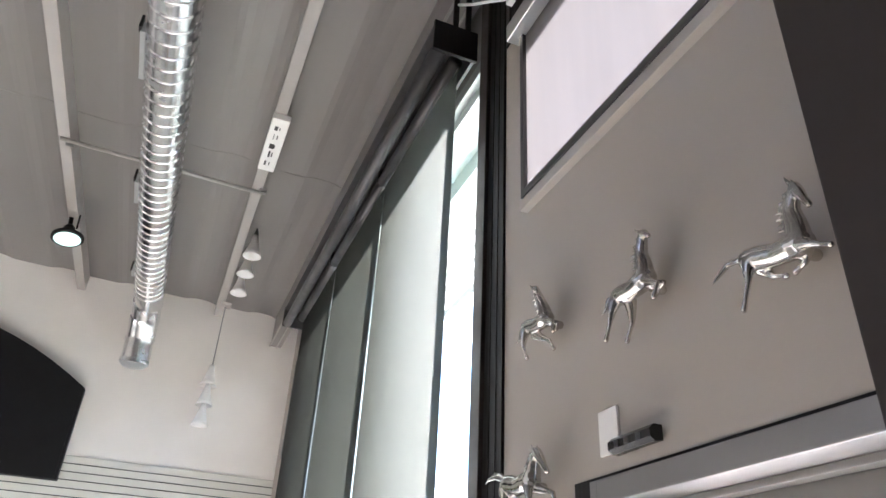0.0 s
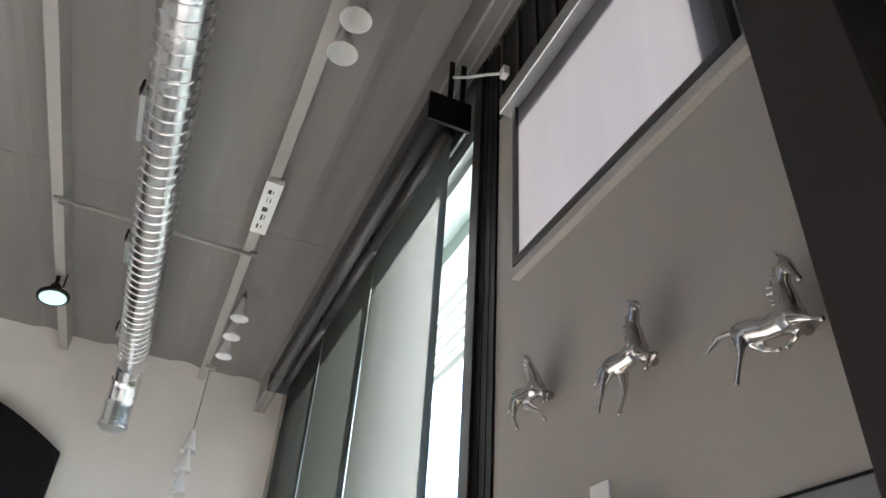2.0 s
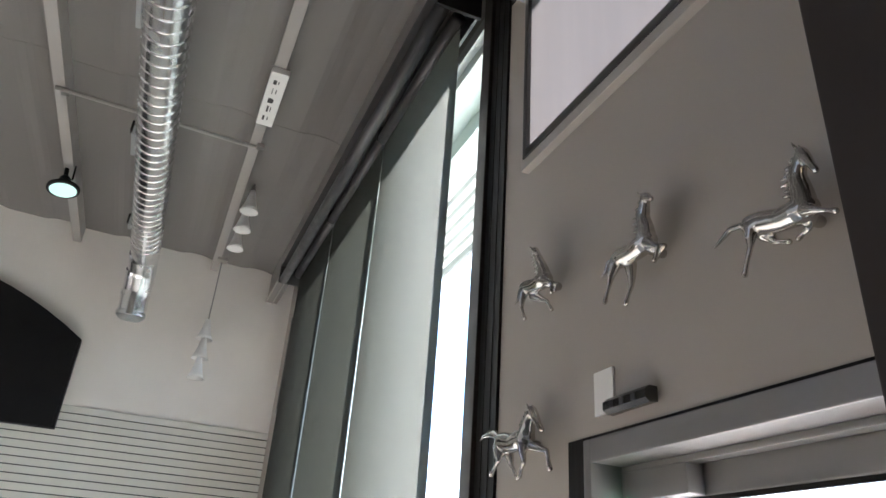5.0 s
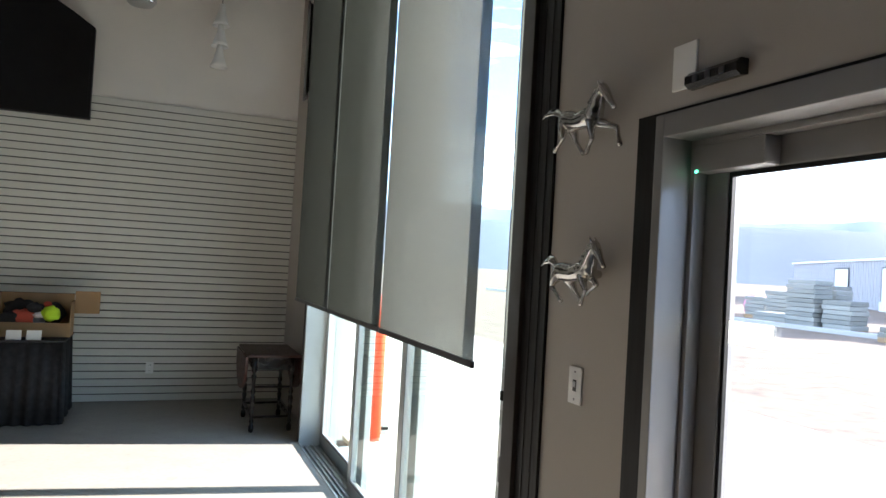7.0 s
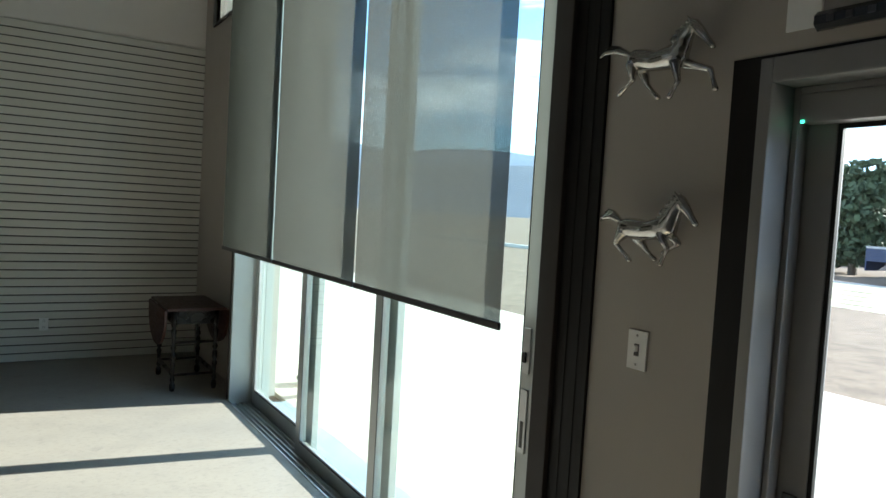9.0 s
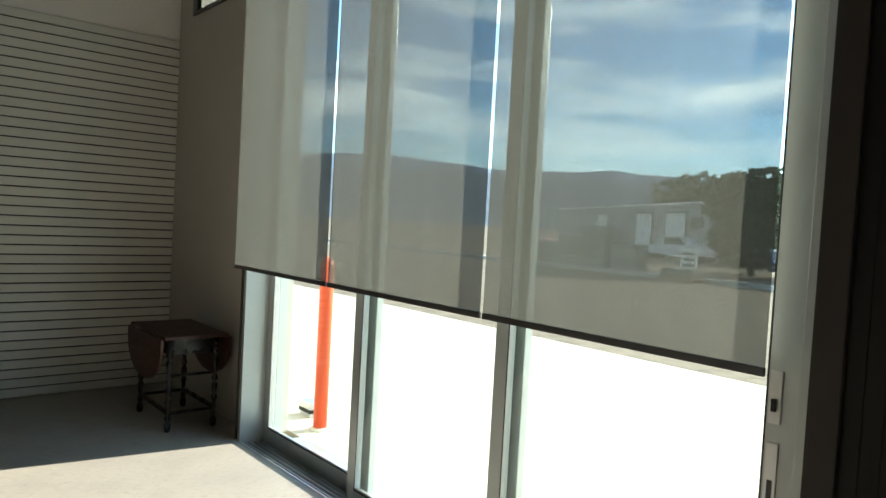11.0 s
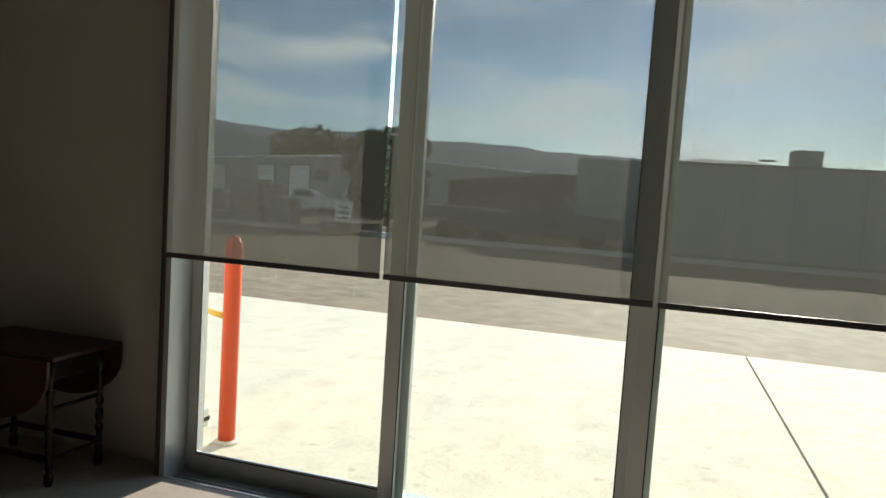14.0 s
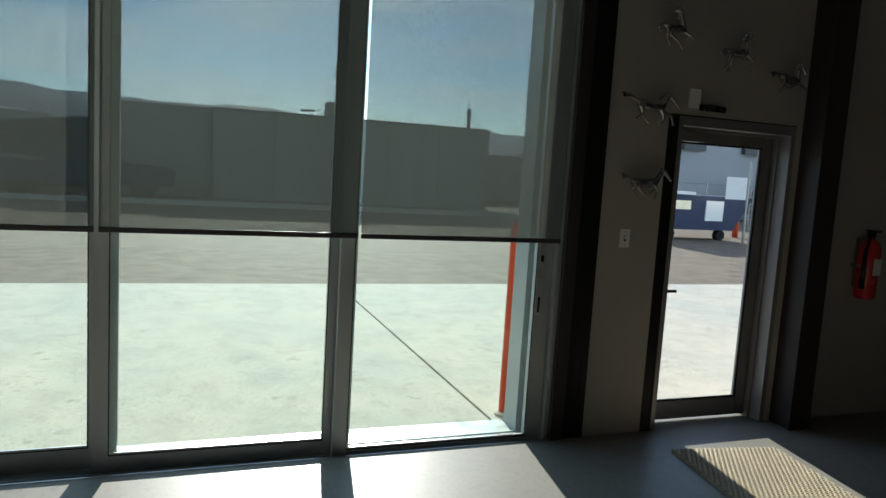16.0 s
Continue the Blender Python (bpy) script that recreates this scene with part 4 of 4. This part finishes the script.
# ---- skirted display table ----
dt = tagged(new("display_table"), "long table under a floor-length black pleated skirt", "table")
bm = bmesh.new()
path = [(1.03, -4.2 + 0.02 * k) for k in range(110)] + [(1.03 - 0.02 * k, -2.0) for k in range(38)]
top, bot = [], []
for k, (x, y) in enumerate(path):
    w = 0.018 * math.sin(k * 1.25) + 0.008 * math.sin(k * 0.4)
    nx, ny = (1, 0) if k < 110 else (0, 1)
    top.append(bm.verts.new((x - 0.02 * nx + w * 0.3 * nx, y - 0.02 * ny + w * 0.3 * ny, 0.745)))
    bot.append(bm.verts.new((x + w * nx, y + w * ny, 0.004)))
for k in range(len(path) - 1):
    bm.faces.new((top[k], top[k + 1], bot[k + 1], bot[k]))
sk = part("skirt", bm, M_CLOTH, dt, "black pleated skirt", smooth=True)
sk.modifiers.new("cloth", "SOLIDIFY").thickness = 0.004
part("tabletop", boxes((0.27, -4.2, 0.745, 1.03, -2.0, 0.765), bevel=0.006), M_CLOTH, dt, "black covered top")
cb = tagged(new("cardboard_box"), "open cardboard box of mixed clothing on the black table", "box")
part("side", boxes((0.45, -2.62, 0.766, 0.456, -2.0, 1.16)), M_CARD, cb)
part("side", boxes((0.75, -2.62, 0.766, 0.756, -2.0, 0.90)), M_CARD, cb)
part("side", boxes((0.456, -2.626, 0.766, 0.75, -2.62, 1.16)), M_CARD, cb)
part("side", boxes((0.456, -2.0, 0.766, 0.75, -1.994, 1.10)), M_CARD, cb)
part("bottom", boxes((0.456, -2.62, 0.766, 0.75, -2.0, 0.772)), M_CARD, cb)
part("flap", boxes((0.47, -1.993, 0.97, 0.476, -1.77, 1.19)), M_CARD, cb, "open flap")


def lump(name, label, category, material, x, y, z, sx, sy, sz, seed):
    bm = bmesh.new()
    bmesh.ops.create_icosphere(bm, subdivisions=3, radius=1.0)
    for v in bm.verts:
        k = 1 + 0.35 * noise.noise(v.co * 1.7 + Vector((seed, 0, 0)))
        v.co = Vector((x + v.co.x * sx * k, y + v.co.y * sy * k, z + v.co.z * sz * k))
    ob = part(name, bm, material, smooth=True)
    return tagged(ob, label, category)


M_LIME = mat("lime_cloth", (0.55, 0.85, 0.03), 0.7, var=0.1)
M_REDC = mat("red_cloth", (0.45, 0.06, 0.03), 0.8, var=0.2)
M_GREYC = mat("grey_cloth", (0.30, 0.30, 0.33), 0.85, var=0.2)
lump("baseball_hat", "lime yellow hat in the cardboard box", "hat", M_LIME, 0.70, -2.17, 0.98, 0.06, 0.075, 0.07, 1.0)
lump("folded_shirt", "red-brown cloth bundle in the cardboard box", "clothing", M_REDC, 0.66, -2.40, 0.93, 0.08, 0.10, 0.09, 2.0)
lump("folded_shirt", "grey cloth bundle in the cardboard box", "clothing", M_GREYC, 0.60, -2.28, 0.94, 0.09, 0.07, 0.08, 5.0)
lump("folded_shirt", "black cloth bundle in the cardboard box", "clothing", M_CLOTH, 0.55, -2.45, 0.98, 0.08, 0.14, 0.12, 7.0)
lump("folded_shirt", "black cloth bundle heaped in the cardboard box", "clothing", M_CLOTH, 0.56, -2.18, 0.97, 0.07, 0.12, 0.11, 9.0)
lump("baseball_hat", "black hat on top of the cardboard box of clothing", "hat", M_CLOTH, 0.66, -2.30, 1.03, 0.055, 0.07, 0.05, 11.0)
lump("folded_shirt", "small red cloth in the cardboard box", "clothing", M_REDC, 0.63, -2.21, 1.06, 0.03, 0.04, 0.03, 13.0)
lump("folded_shirt", "small white cloth in the cardboard box", "clothing", M_WHITE, 0.69, -2.27, 0.965, 0.03, 0.05, 0.03, 15.0)
lump("folded_shirt", "dark cloth bundle filling the cardboard box", "clothing", M_CLOTH, 0.68, -2.50, 0.90, 0.06, 0.10, 0.10, 17.0)
for yy in (-2.26, -2.42):
    c = tagged(new("table_card"), "small white folded card on the black table", "card", group="cards on the table")
    part("front", prism(bmesh.new(), [(0.965, 0.766), (0.985, 0.766), (0.955, 0.85), (0.950, 0.85)], 1, yy - 0.06, yy + 0.06), M_WHITE, c)
for k in range(3):
    gl = tagged(new("drinking_glass"), "small clear glass on the black table", "glass", group="glasses on the table")
    bm = bmesh.new()
    lathe(bm, [(0.025, 0.0), (0.028, 0.09), (0.026, 0.09), (0.022, 0.006)], (0.93, -2.56 - 0.09 * k, 0.766), 16)
    part("tumbler", bm, M_GLASS_DOOR, gl, smooth=True)

# cable between the column and the shade cassette
cable = tagged(new("cable"), "short white cable between the column top and the shade cassette", "cable")
bm = bmesh.new()
pts = [(5.915, -0.178, 4.66), (6.02, -0.135, 4.575), (6.14, -0.09, 4.495), (6.235, -0.045, 4.43)]
for a, b in zip(pts, pts[1:]):
    tube(bm, a, b, 0.008, seg=8)
part("lead", bm, M_WHITE, cable, smooth=True)
part("plug", boxes((6.225, -0.055, 4.395, 6.275, -0.021, 4.455), bevel=0.006), M_WHITE, cable)
chain = tagged(new("blind_chain"), "dark bead chain along the top of the headbox", "chain")
bm = bmesh.new()
for k in range(150):
    r = bmesh.ops.create_icosphere(bm, subdivisions=1, radius=0.009)
    bmesh.ops.translate(bm, vec=(2.0 + k * 0.026, -0.285, 4.496 + 0.012 * abs(math.sin(k * 0.35))), verts=r["verts"])
part("beads", bm, M_BLACK, chain)

# ---- across the yard ----
structure("kerb", boxes((-40, 22.0, -0.3, 16.5, 22.35, 0.08), bevel=0.02), M_KERB, "pale concrete kerb along the far side of the yard", "kerb")


wh = tagged(new("concrete_warehouse"), "grey tilt-up concrete warehouse with a flat roof", "building")
part("wall", boxes((4.6, 27, -0.3, 17.0, 40, 3.62)), M_TILTUP, wh)
part("wall", boxes((1.0, 27.6, -0.3, 4.6, 40, 3.66)), M_TILTUP, wh)
for k in range(1, 5):
    part("panel_joint", boxes((4.6 + k * 2.48 - 0.02, 26.985, -0.09, 4.6 + k * 2.48 + 0.02, 27.0, 3.6)), M_ROOFDARK, wh)
part("coping", boxes((4.55, 26.95, 3.62, 17.05, 27.25, 3.68)), M_ROOFDARK, wh)
part("roof_unit", boxes((9.6, 28.5, 3.62, 10.7, 29.6, 4.45), bevel=0.03), M_TILTUP, wh, "rooftop air unit")
part("roof_vent", boxes((8.3, 28.0, 3.9, 8.9, 28.4, 3.98)), M_ROOFDARK, wh)
bm = bmesh.new()
tube(bm, (16.3, 28, 3.6), (16.3, 28, 4.65), 0.09)
part("vent_pipe", bm, M_ROOFDARK, wh)
lb = tagged(new("low_building"), "low pale building with a white roof edge past the warehouse", "building")
part("wall", boxes((17.5, 38, -0.3, 60, 52, 2.8)), M_TILTUP, lb)
part("roof_edge", boxes((17.4, 37.8, 2.8, 60, 52, 2.95)), M_WHITE, lb)
part("door", boxes((26, 37.98, -0.09, 29, 38.0, 2.2)), M_DARK, lb)
mb = tagged(new("metal_warehouse"), "pale metal-sided warehouse with a white roller door", "building")
part("wall", boxes((-60, 42, -0.3, -15.3, 58, 4.0)), M_METALBLDG, mb)
part("roof_edge", boxes((-60.2, 41.8, 4.0, -15.1, 58, 4.15)), M_WHITE, mb)
mb.matrix_world = pose(-15.3, 42, 0, 0, 0, -34.8) @ pose(15.3, -42, 0)
for k in range(73):
    part("siding_rib", boxes((-59.6 + k * 0.6, 41.96, 0.1, -59.5 + k * 0.6, 42.0, 3.98)), M_METALBLDG, mb)
for x0 in (-33.5, -27.0, -45.0):
    dr = part("roller_door", boxes((x0, 41.9, -0.09, x0 + 3.6, 41.95, 3.3)), M_WHITE, mb, "white roller door")
    part("door_trim", boxes((x0 - 0.15, 41.88, -0.09, x0, 41.95, 3.45), (x0 + 3.6, 41.88, -0.09, x0 + 3.75, 41.95, 3.45), (x0, 41.88, 3.3, x0 + 3.6, 41.95, 3.45)), M_DARK, dr)
part("window", boxes((-22.5, 41.9, 2.2, -20.5, 41.96, 3.0)), M_DARK, mb)


def stone_pallet(x, y, h, w, label):
    p = tagged(new("stone_pallet"), label, "pallet", group="pallets of stone")
    part("pallet", boxes((x - w / 2, y - 0.5, -0.09, x + w / 2, y - 0.38, 0.04), (x - w / 2, y + 0.38, -0.09, x + w / 2, y + 0.5, 0.04), (x - w / 2, y - 0.5, 0.04, x + w / 2, y + 0.5, 0.07)), M_CARD, p)
    rows = max(2, int(h / 0.18))
    for k in range(rows):
        dx = 0.04 * math.sin(k * 2.1 + x)
        part("stone_course", boxes((x - w / 2 + dx, y - 0.48, 0.07 + k * 0.18, x + w / 2 + dx, y + 0.48, 0.235 + k * 0.18), bevel=0.02), M_STONE, p)
    return p


for k, (x, y, h, w) in enumerate(((-12.0, 22.7, 1.8, 1.3), (-10.55, 22.9, 1.15, 1.2), (-12.3, 24.3, 1.7, 1.2), (-13.9, 23.2, 0.4, 1.7), (-15.2, 25.0, 1.4, 1.3), (-7.2, 21.5, 0.4, 1.3), (-17.4, 26.0, 0.9, 1.2))):
    stone_pallet(x, y, h, w, "grey cut stone stacked on a wooden pallet in the yard")
for x, y in ((-18.0, 28.0), (-16.2, 28.4), (-19.8, 28.2)):
    lump("wrapped_bag", "pink wrapped bulk bag on the gravel", "bag", M_PINK, x, y, 0.42, 0.75, 0.6, 0.62, x)

dm = tagged(new("dumpster"), "navy steel dumpster with a white lid on the yard's far side", "dumpster")
part("body", prism(bmesh.new(), [(17.6, 0.25), (20.6, 0.25), (21.3, 1.35), (17.3, 1.35)], 1, 14.6, 16.3), M_NAVY, dm)
part("lid", boxes((17.2, 14.5, 1.36, 18.9, 16.4, 1.46), bevel=0.02), M_WHITE, dm, "pale plastic lid")
part("sign_plate", boxes((19.4, 14.56, 0.55, 20.1, 14.6, 1.2)), M_WHITE, dm, "white plate")
for xw in (18.2, 20.2):
    bm = bmesh.new()
    tube(bm, (xw, 14.7, 0.08), (xw, 14.9, 0.08), 0.17, seg=14)
    part("wheel", bm, M_BLACK, dm)
sp = tagged(new("sign_post"), "steel post with two white signs beside the dumpster", "sign")
bm = bmesh.new()
tube(bm, (20.4, 13.9, -0.09), (20.4, 13.9, 2.5), 0.04)
part("pole", bm, M_STEEL, sp)
part("sign_face", boxes((19.5, 13.86, 1.3, 20.3, 13.88, 2.0)), M_WHITE, sp)
rp = tagged(new("bollard"), "red steel post behind the dumpster", "bollard", group="bollards")
bm = bmesh.new()
lathe(bm, [(0.1, -0.09), (0.1, 0.95), (0.05, 1.0)], (22.0, 16.0, 0), 16)
part("post", bm, M_ORANGE, rp, smooth=True)
eb = tagged(new("white_warehouse"), "long white warehouse wall with dark wall lights", "building")
part("wall", boxes((27, 27, -0.3, 80, 31, 7.0)), M_METALBLDG, eb)
part("trim_band", boxes((27, 26.95, 4.1, 80, 27.0, 4.2)), M_WHITE, eb)
for x in (28, 32, 36.5):
    part("wall_light", boxes((x, 26.7, 3.5, x + 1.4, 26.95, 3.85)), M_DARK, eb)
fence = tagged(new("fence"), "thin wire fence with steel posts along the yard", "fence")
for k in range(14):
    bm = bmesh.new()
    tube(bm, (22 + k * 2.4, 20.5, -0.09), (22 + k * 2.4, 20.5, 1.8), 0.035, seg=8)
    part("fence_post", bm, M_STEEL, fence)
for z in (0.5, 1.0, 1.75):
    bm = bmesh.new()
    tube(bm, (22, 20.5, z), (53.2, 20.5, z), 0.02, seg=6)
    part("rail", bm, M_STEEL, fence)


def vehicle(x, y, k, material, label, yaw=0):
    v = tagged(new("pickup_truck"), label, "truck", group="parked vehicles")
    part("body", prism(bmesh.new(), [(-2.6, 0.45), (2.6, 0.45), (2.65, 0.95), (2.4, 1.1), (1.2, 1.15), (0.7, 1.75), (-0.7, 1.78), (-1.0, 1.12), (-2.6, 1.1)], 1, -0.9, 0.9), material, v)
    part("window", prism(bmesh.new(), [(-0.65, 1.2), (1.0, 1.2), (0.62, 1.68), (-0.6, 1.68)], 1, -0.91, 0.91), M_DARK, v)
    for xw in (-1.7, 1.7):
        for yw in (-0.85, 0.7):
            bm = bmesh.new()
            tube(bm, (xw, yw, 0.38), (xw, yw + 0.2, 0.38), 0.38, seg=18)
            part("wheel", bm, M_BLACK, v)
    v.matrix_world = pose(x, y, -0.09, 0, 0, yaw) @ Matrix.Diagonal((k, k, k, 1))
    return v


vehicle(0.2, 24.6, 1.15, M_NAVY, "dark pickup truck parked in front of the warehouse", 0)
vehicle(-14.4, 39.4, 1.0, M_TRUCK, "white pickup truck parked before the metal warehouse", 8)
vehicle(-18.6, 40.0, 0.9, M_TRUCK, "white pickup truck parked before the metal warehouse", 5)
ps = tagged(new("yard_sign"), "white printed board standing in the yard", "sign")
part("board", boxes((-8.0, 22.6, 0.25, -7.3, 22.64, 1.15)), M_WHITE, ps)
for k in range(3):
    part("text_bar", boxes((-7.9, 22.59, 0.45 + k * 0.22, -7.4, 22.6, 0.55 + k * 0.22)), M_DARK, ps)
part("leg", boxes((-7.9, 22.62, -0.09, -7.86, 22.66, 0.25)), M_STEEL, ps)
part("leg", boxes((-7.44, 22.62, -0.09, -7.40, 22.66, 0.25)), M_STEEL, ps)


def tree(x, y, h, spread, label, seed, n=2600, low=0.12):
    rnd = random.Random(seed)
    t = tagged(new("tree"), label, "tree", group="trees across the yard")
    bm = bmesh.new()
    tube(bm, (x, y, -0.1), (x, y, h * 0.45), 0.22 * spread / 3, 0.12 * spread / 3, seg=10)
    for k in range(6):
        a = k * 1.05
        tube(bm, (x, y, h * (0.3 + 0.02 * k)), (x + math.cos(a) * spread * 0.55, y + math.sin(a) * spread * 0.55, h * 0.68), 0.08 * spread / 3, 0.03, seg=7)
    part("trunk", bm, M_BARK, t)
    bm = bmesh.new()
    blobs = [(rnd.uniform(-0.60, 0.60), rnd.uniform(-0.60, 0.60), low + (0.80 - low) * ((q * 0.618) % 1.0), rnd.uniform(0.32, 0.48)) for q in range(22)]
    for k in range(n):
        bx, by, bz, br = rnd.choice(blobs)
        d = Vector((rnd.gauss(0, 1), rnd.gauss(0, 1), rnd.gauss(0, 1))).normalized() * br * rnd.uniform(0.6, 1.05)
        c = Vector((x + (bx + d.x) * spread, y + (by + d.y) * spread, h * bz + d.z * spread * 0.62))
        s = spread * rnd.uniform(0.035, 0.075)
        u, w = Vector((rnd.gauss(0, 1), rnd.gauss(0, 1), rnd.gauss(0, 1))).normalized(), Vector((rnd.gauss(0, 1), rnd.gauss(0, 1), rnd.gauss(0, 1))).normalized()
        q = [bm.verts.new(c + u * s), bm.verts.new(c + w * s), bm.verts.new(c - u * s), bm.verts.new(c - w * s)]
        bm.faces.new(q)
    part("crown", bm, M_LEAF, t)
    return t


tree(-8.7, 30, 5.5, 2.6, "broad dark green tree across the yard", 1, 9000, 0.16)
shed = tagged(new("low_shed"), "low dark shed with a pale roof edge beside the warehouse", "building")
part("wall", boxes((-6.4, 33, -0.3, 0.8, 38, 2.5)), M_ROOFDARK, shed)
part("roof", prism(bmesh.new(), [(-6.7, 2.5), (1.0, 2.5), (1.0, 3.15), (-1.0, 3.1)], 1, 32.8, 38.2), M_ROOFDARK, shed)
part("roof_edge", prism(bmesh.new(), [(-6.7, 2.5), (-6.6, 2.44), (-0.9, 3.08), (-1.0, 3.16)], 1, 32.7, 32.79), M_METALBLDG, shed, "pale roof edge")
trailer = tagged(new("flatbed_trailer"), "dark flatbed trailer parked along the far kerb", "trailer")
part("bed", boxes((-5.6, 24.9, 0.75, -1.6, 26.7, 0.95), bevel=0.02), M_NAVY, trailer)
part("side_rail", boxes((-5.6, 24.86, 1.22, -1.6, 24.9, 1.30)), M_METALBLDG, trailer, "pale top rail")
part("side_board", boxes((-5.6, 24.905, 0.95, -1.6, 24.94, 1.22)), M_NAVY, trailer)
part("tailboard", boxes((-5.62, 24.9, 0.4, -5.58, 26.7, 1.25)), M_NAVY, trailer)
for xw in (-4.1, -3.2):
    bm = bmesh.new()
    tube(bm, (xw, 24.95, 0.26), (xw, 25.2, 0.26), 0.35, seg=18)
    part("wheel", bm, M_BLACK, trailer)
tree(-31.0, 62, 8.5, 5.0, "green tree behind the metal warehouse", 5, 3000)
tree(-25.0, 64, 7.6, 4.5, "green tree behind the metal warehouse", 6, 3000)
tree(33.0, 25.0, 2.2, 2.0, "low shrub tree in front of the white warehouse", 7)


def ridge(name, dist, base, amp, seed, material, label, n=220):
    """A range of hills as sloping ground, seen from far."""
    bm = bmesh.new()
    prev = None
    for k in range(n + 1):
        a = radians(-100 + 200 * k / n)
        h = base * (1 - 0.30 * math.tanh(1.6 * a)) + amp * (noise.noise(Vector((a * 2.2, seed, 0))) + 0.45 * noise.noise(Vector((a * 7, seed, 3))) + 0.2 * noise.noise(Vector((a * 23, seed, 5))))
        cur = [bm.verts.new((math.sin(a) * dist * f, math.cos(a) * dist * f, z)) for f, z in ((0.72, -2), (0.84, h * 0.42), (0.93, h * 0.8), (1.0, h))]
        if prev:
            for q in range(3):
                bm.faces.new((prev[q], cur[q], cur[q + 1], prev[q + 1]))
        prev = cur
    return tagged(part(name, bm, material, smooth=True), label, "hills", kind="structure")


ridge("backdrop_near", 700, 40, 8, 2.0, M_HILL, "low dry hills beyond the yard, tinted blue for distance haze")
ridge("backdrop_far", 2200, 150, 40, 7.0, M_HILLFAR, "far mountains behind the hills, tinted blue for distance haze")
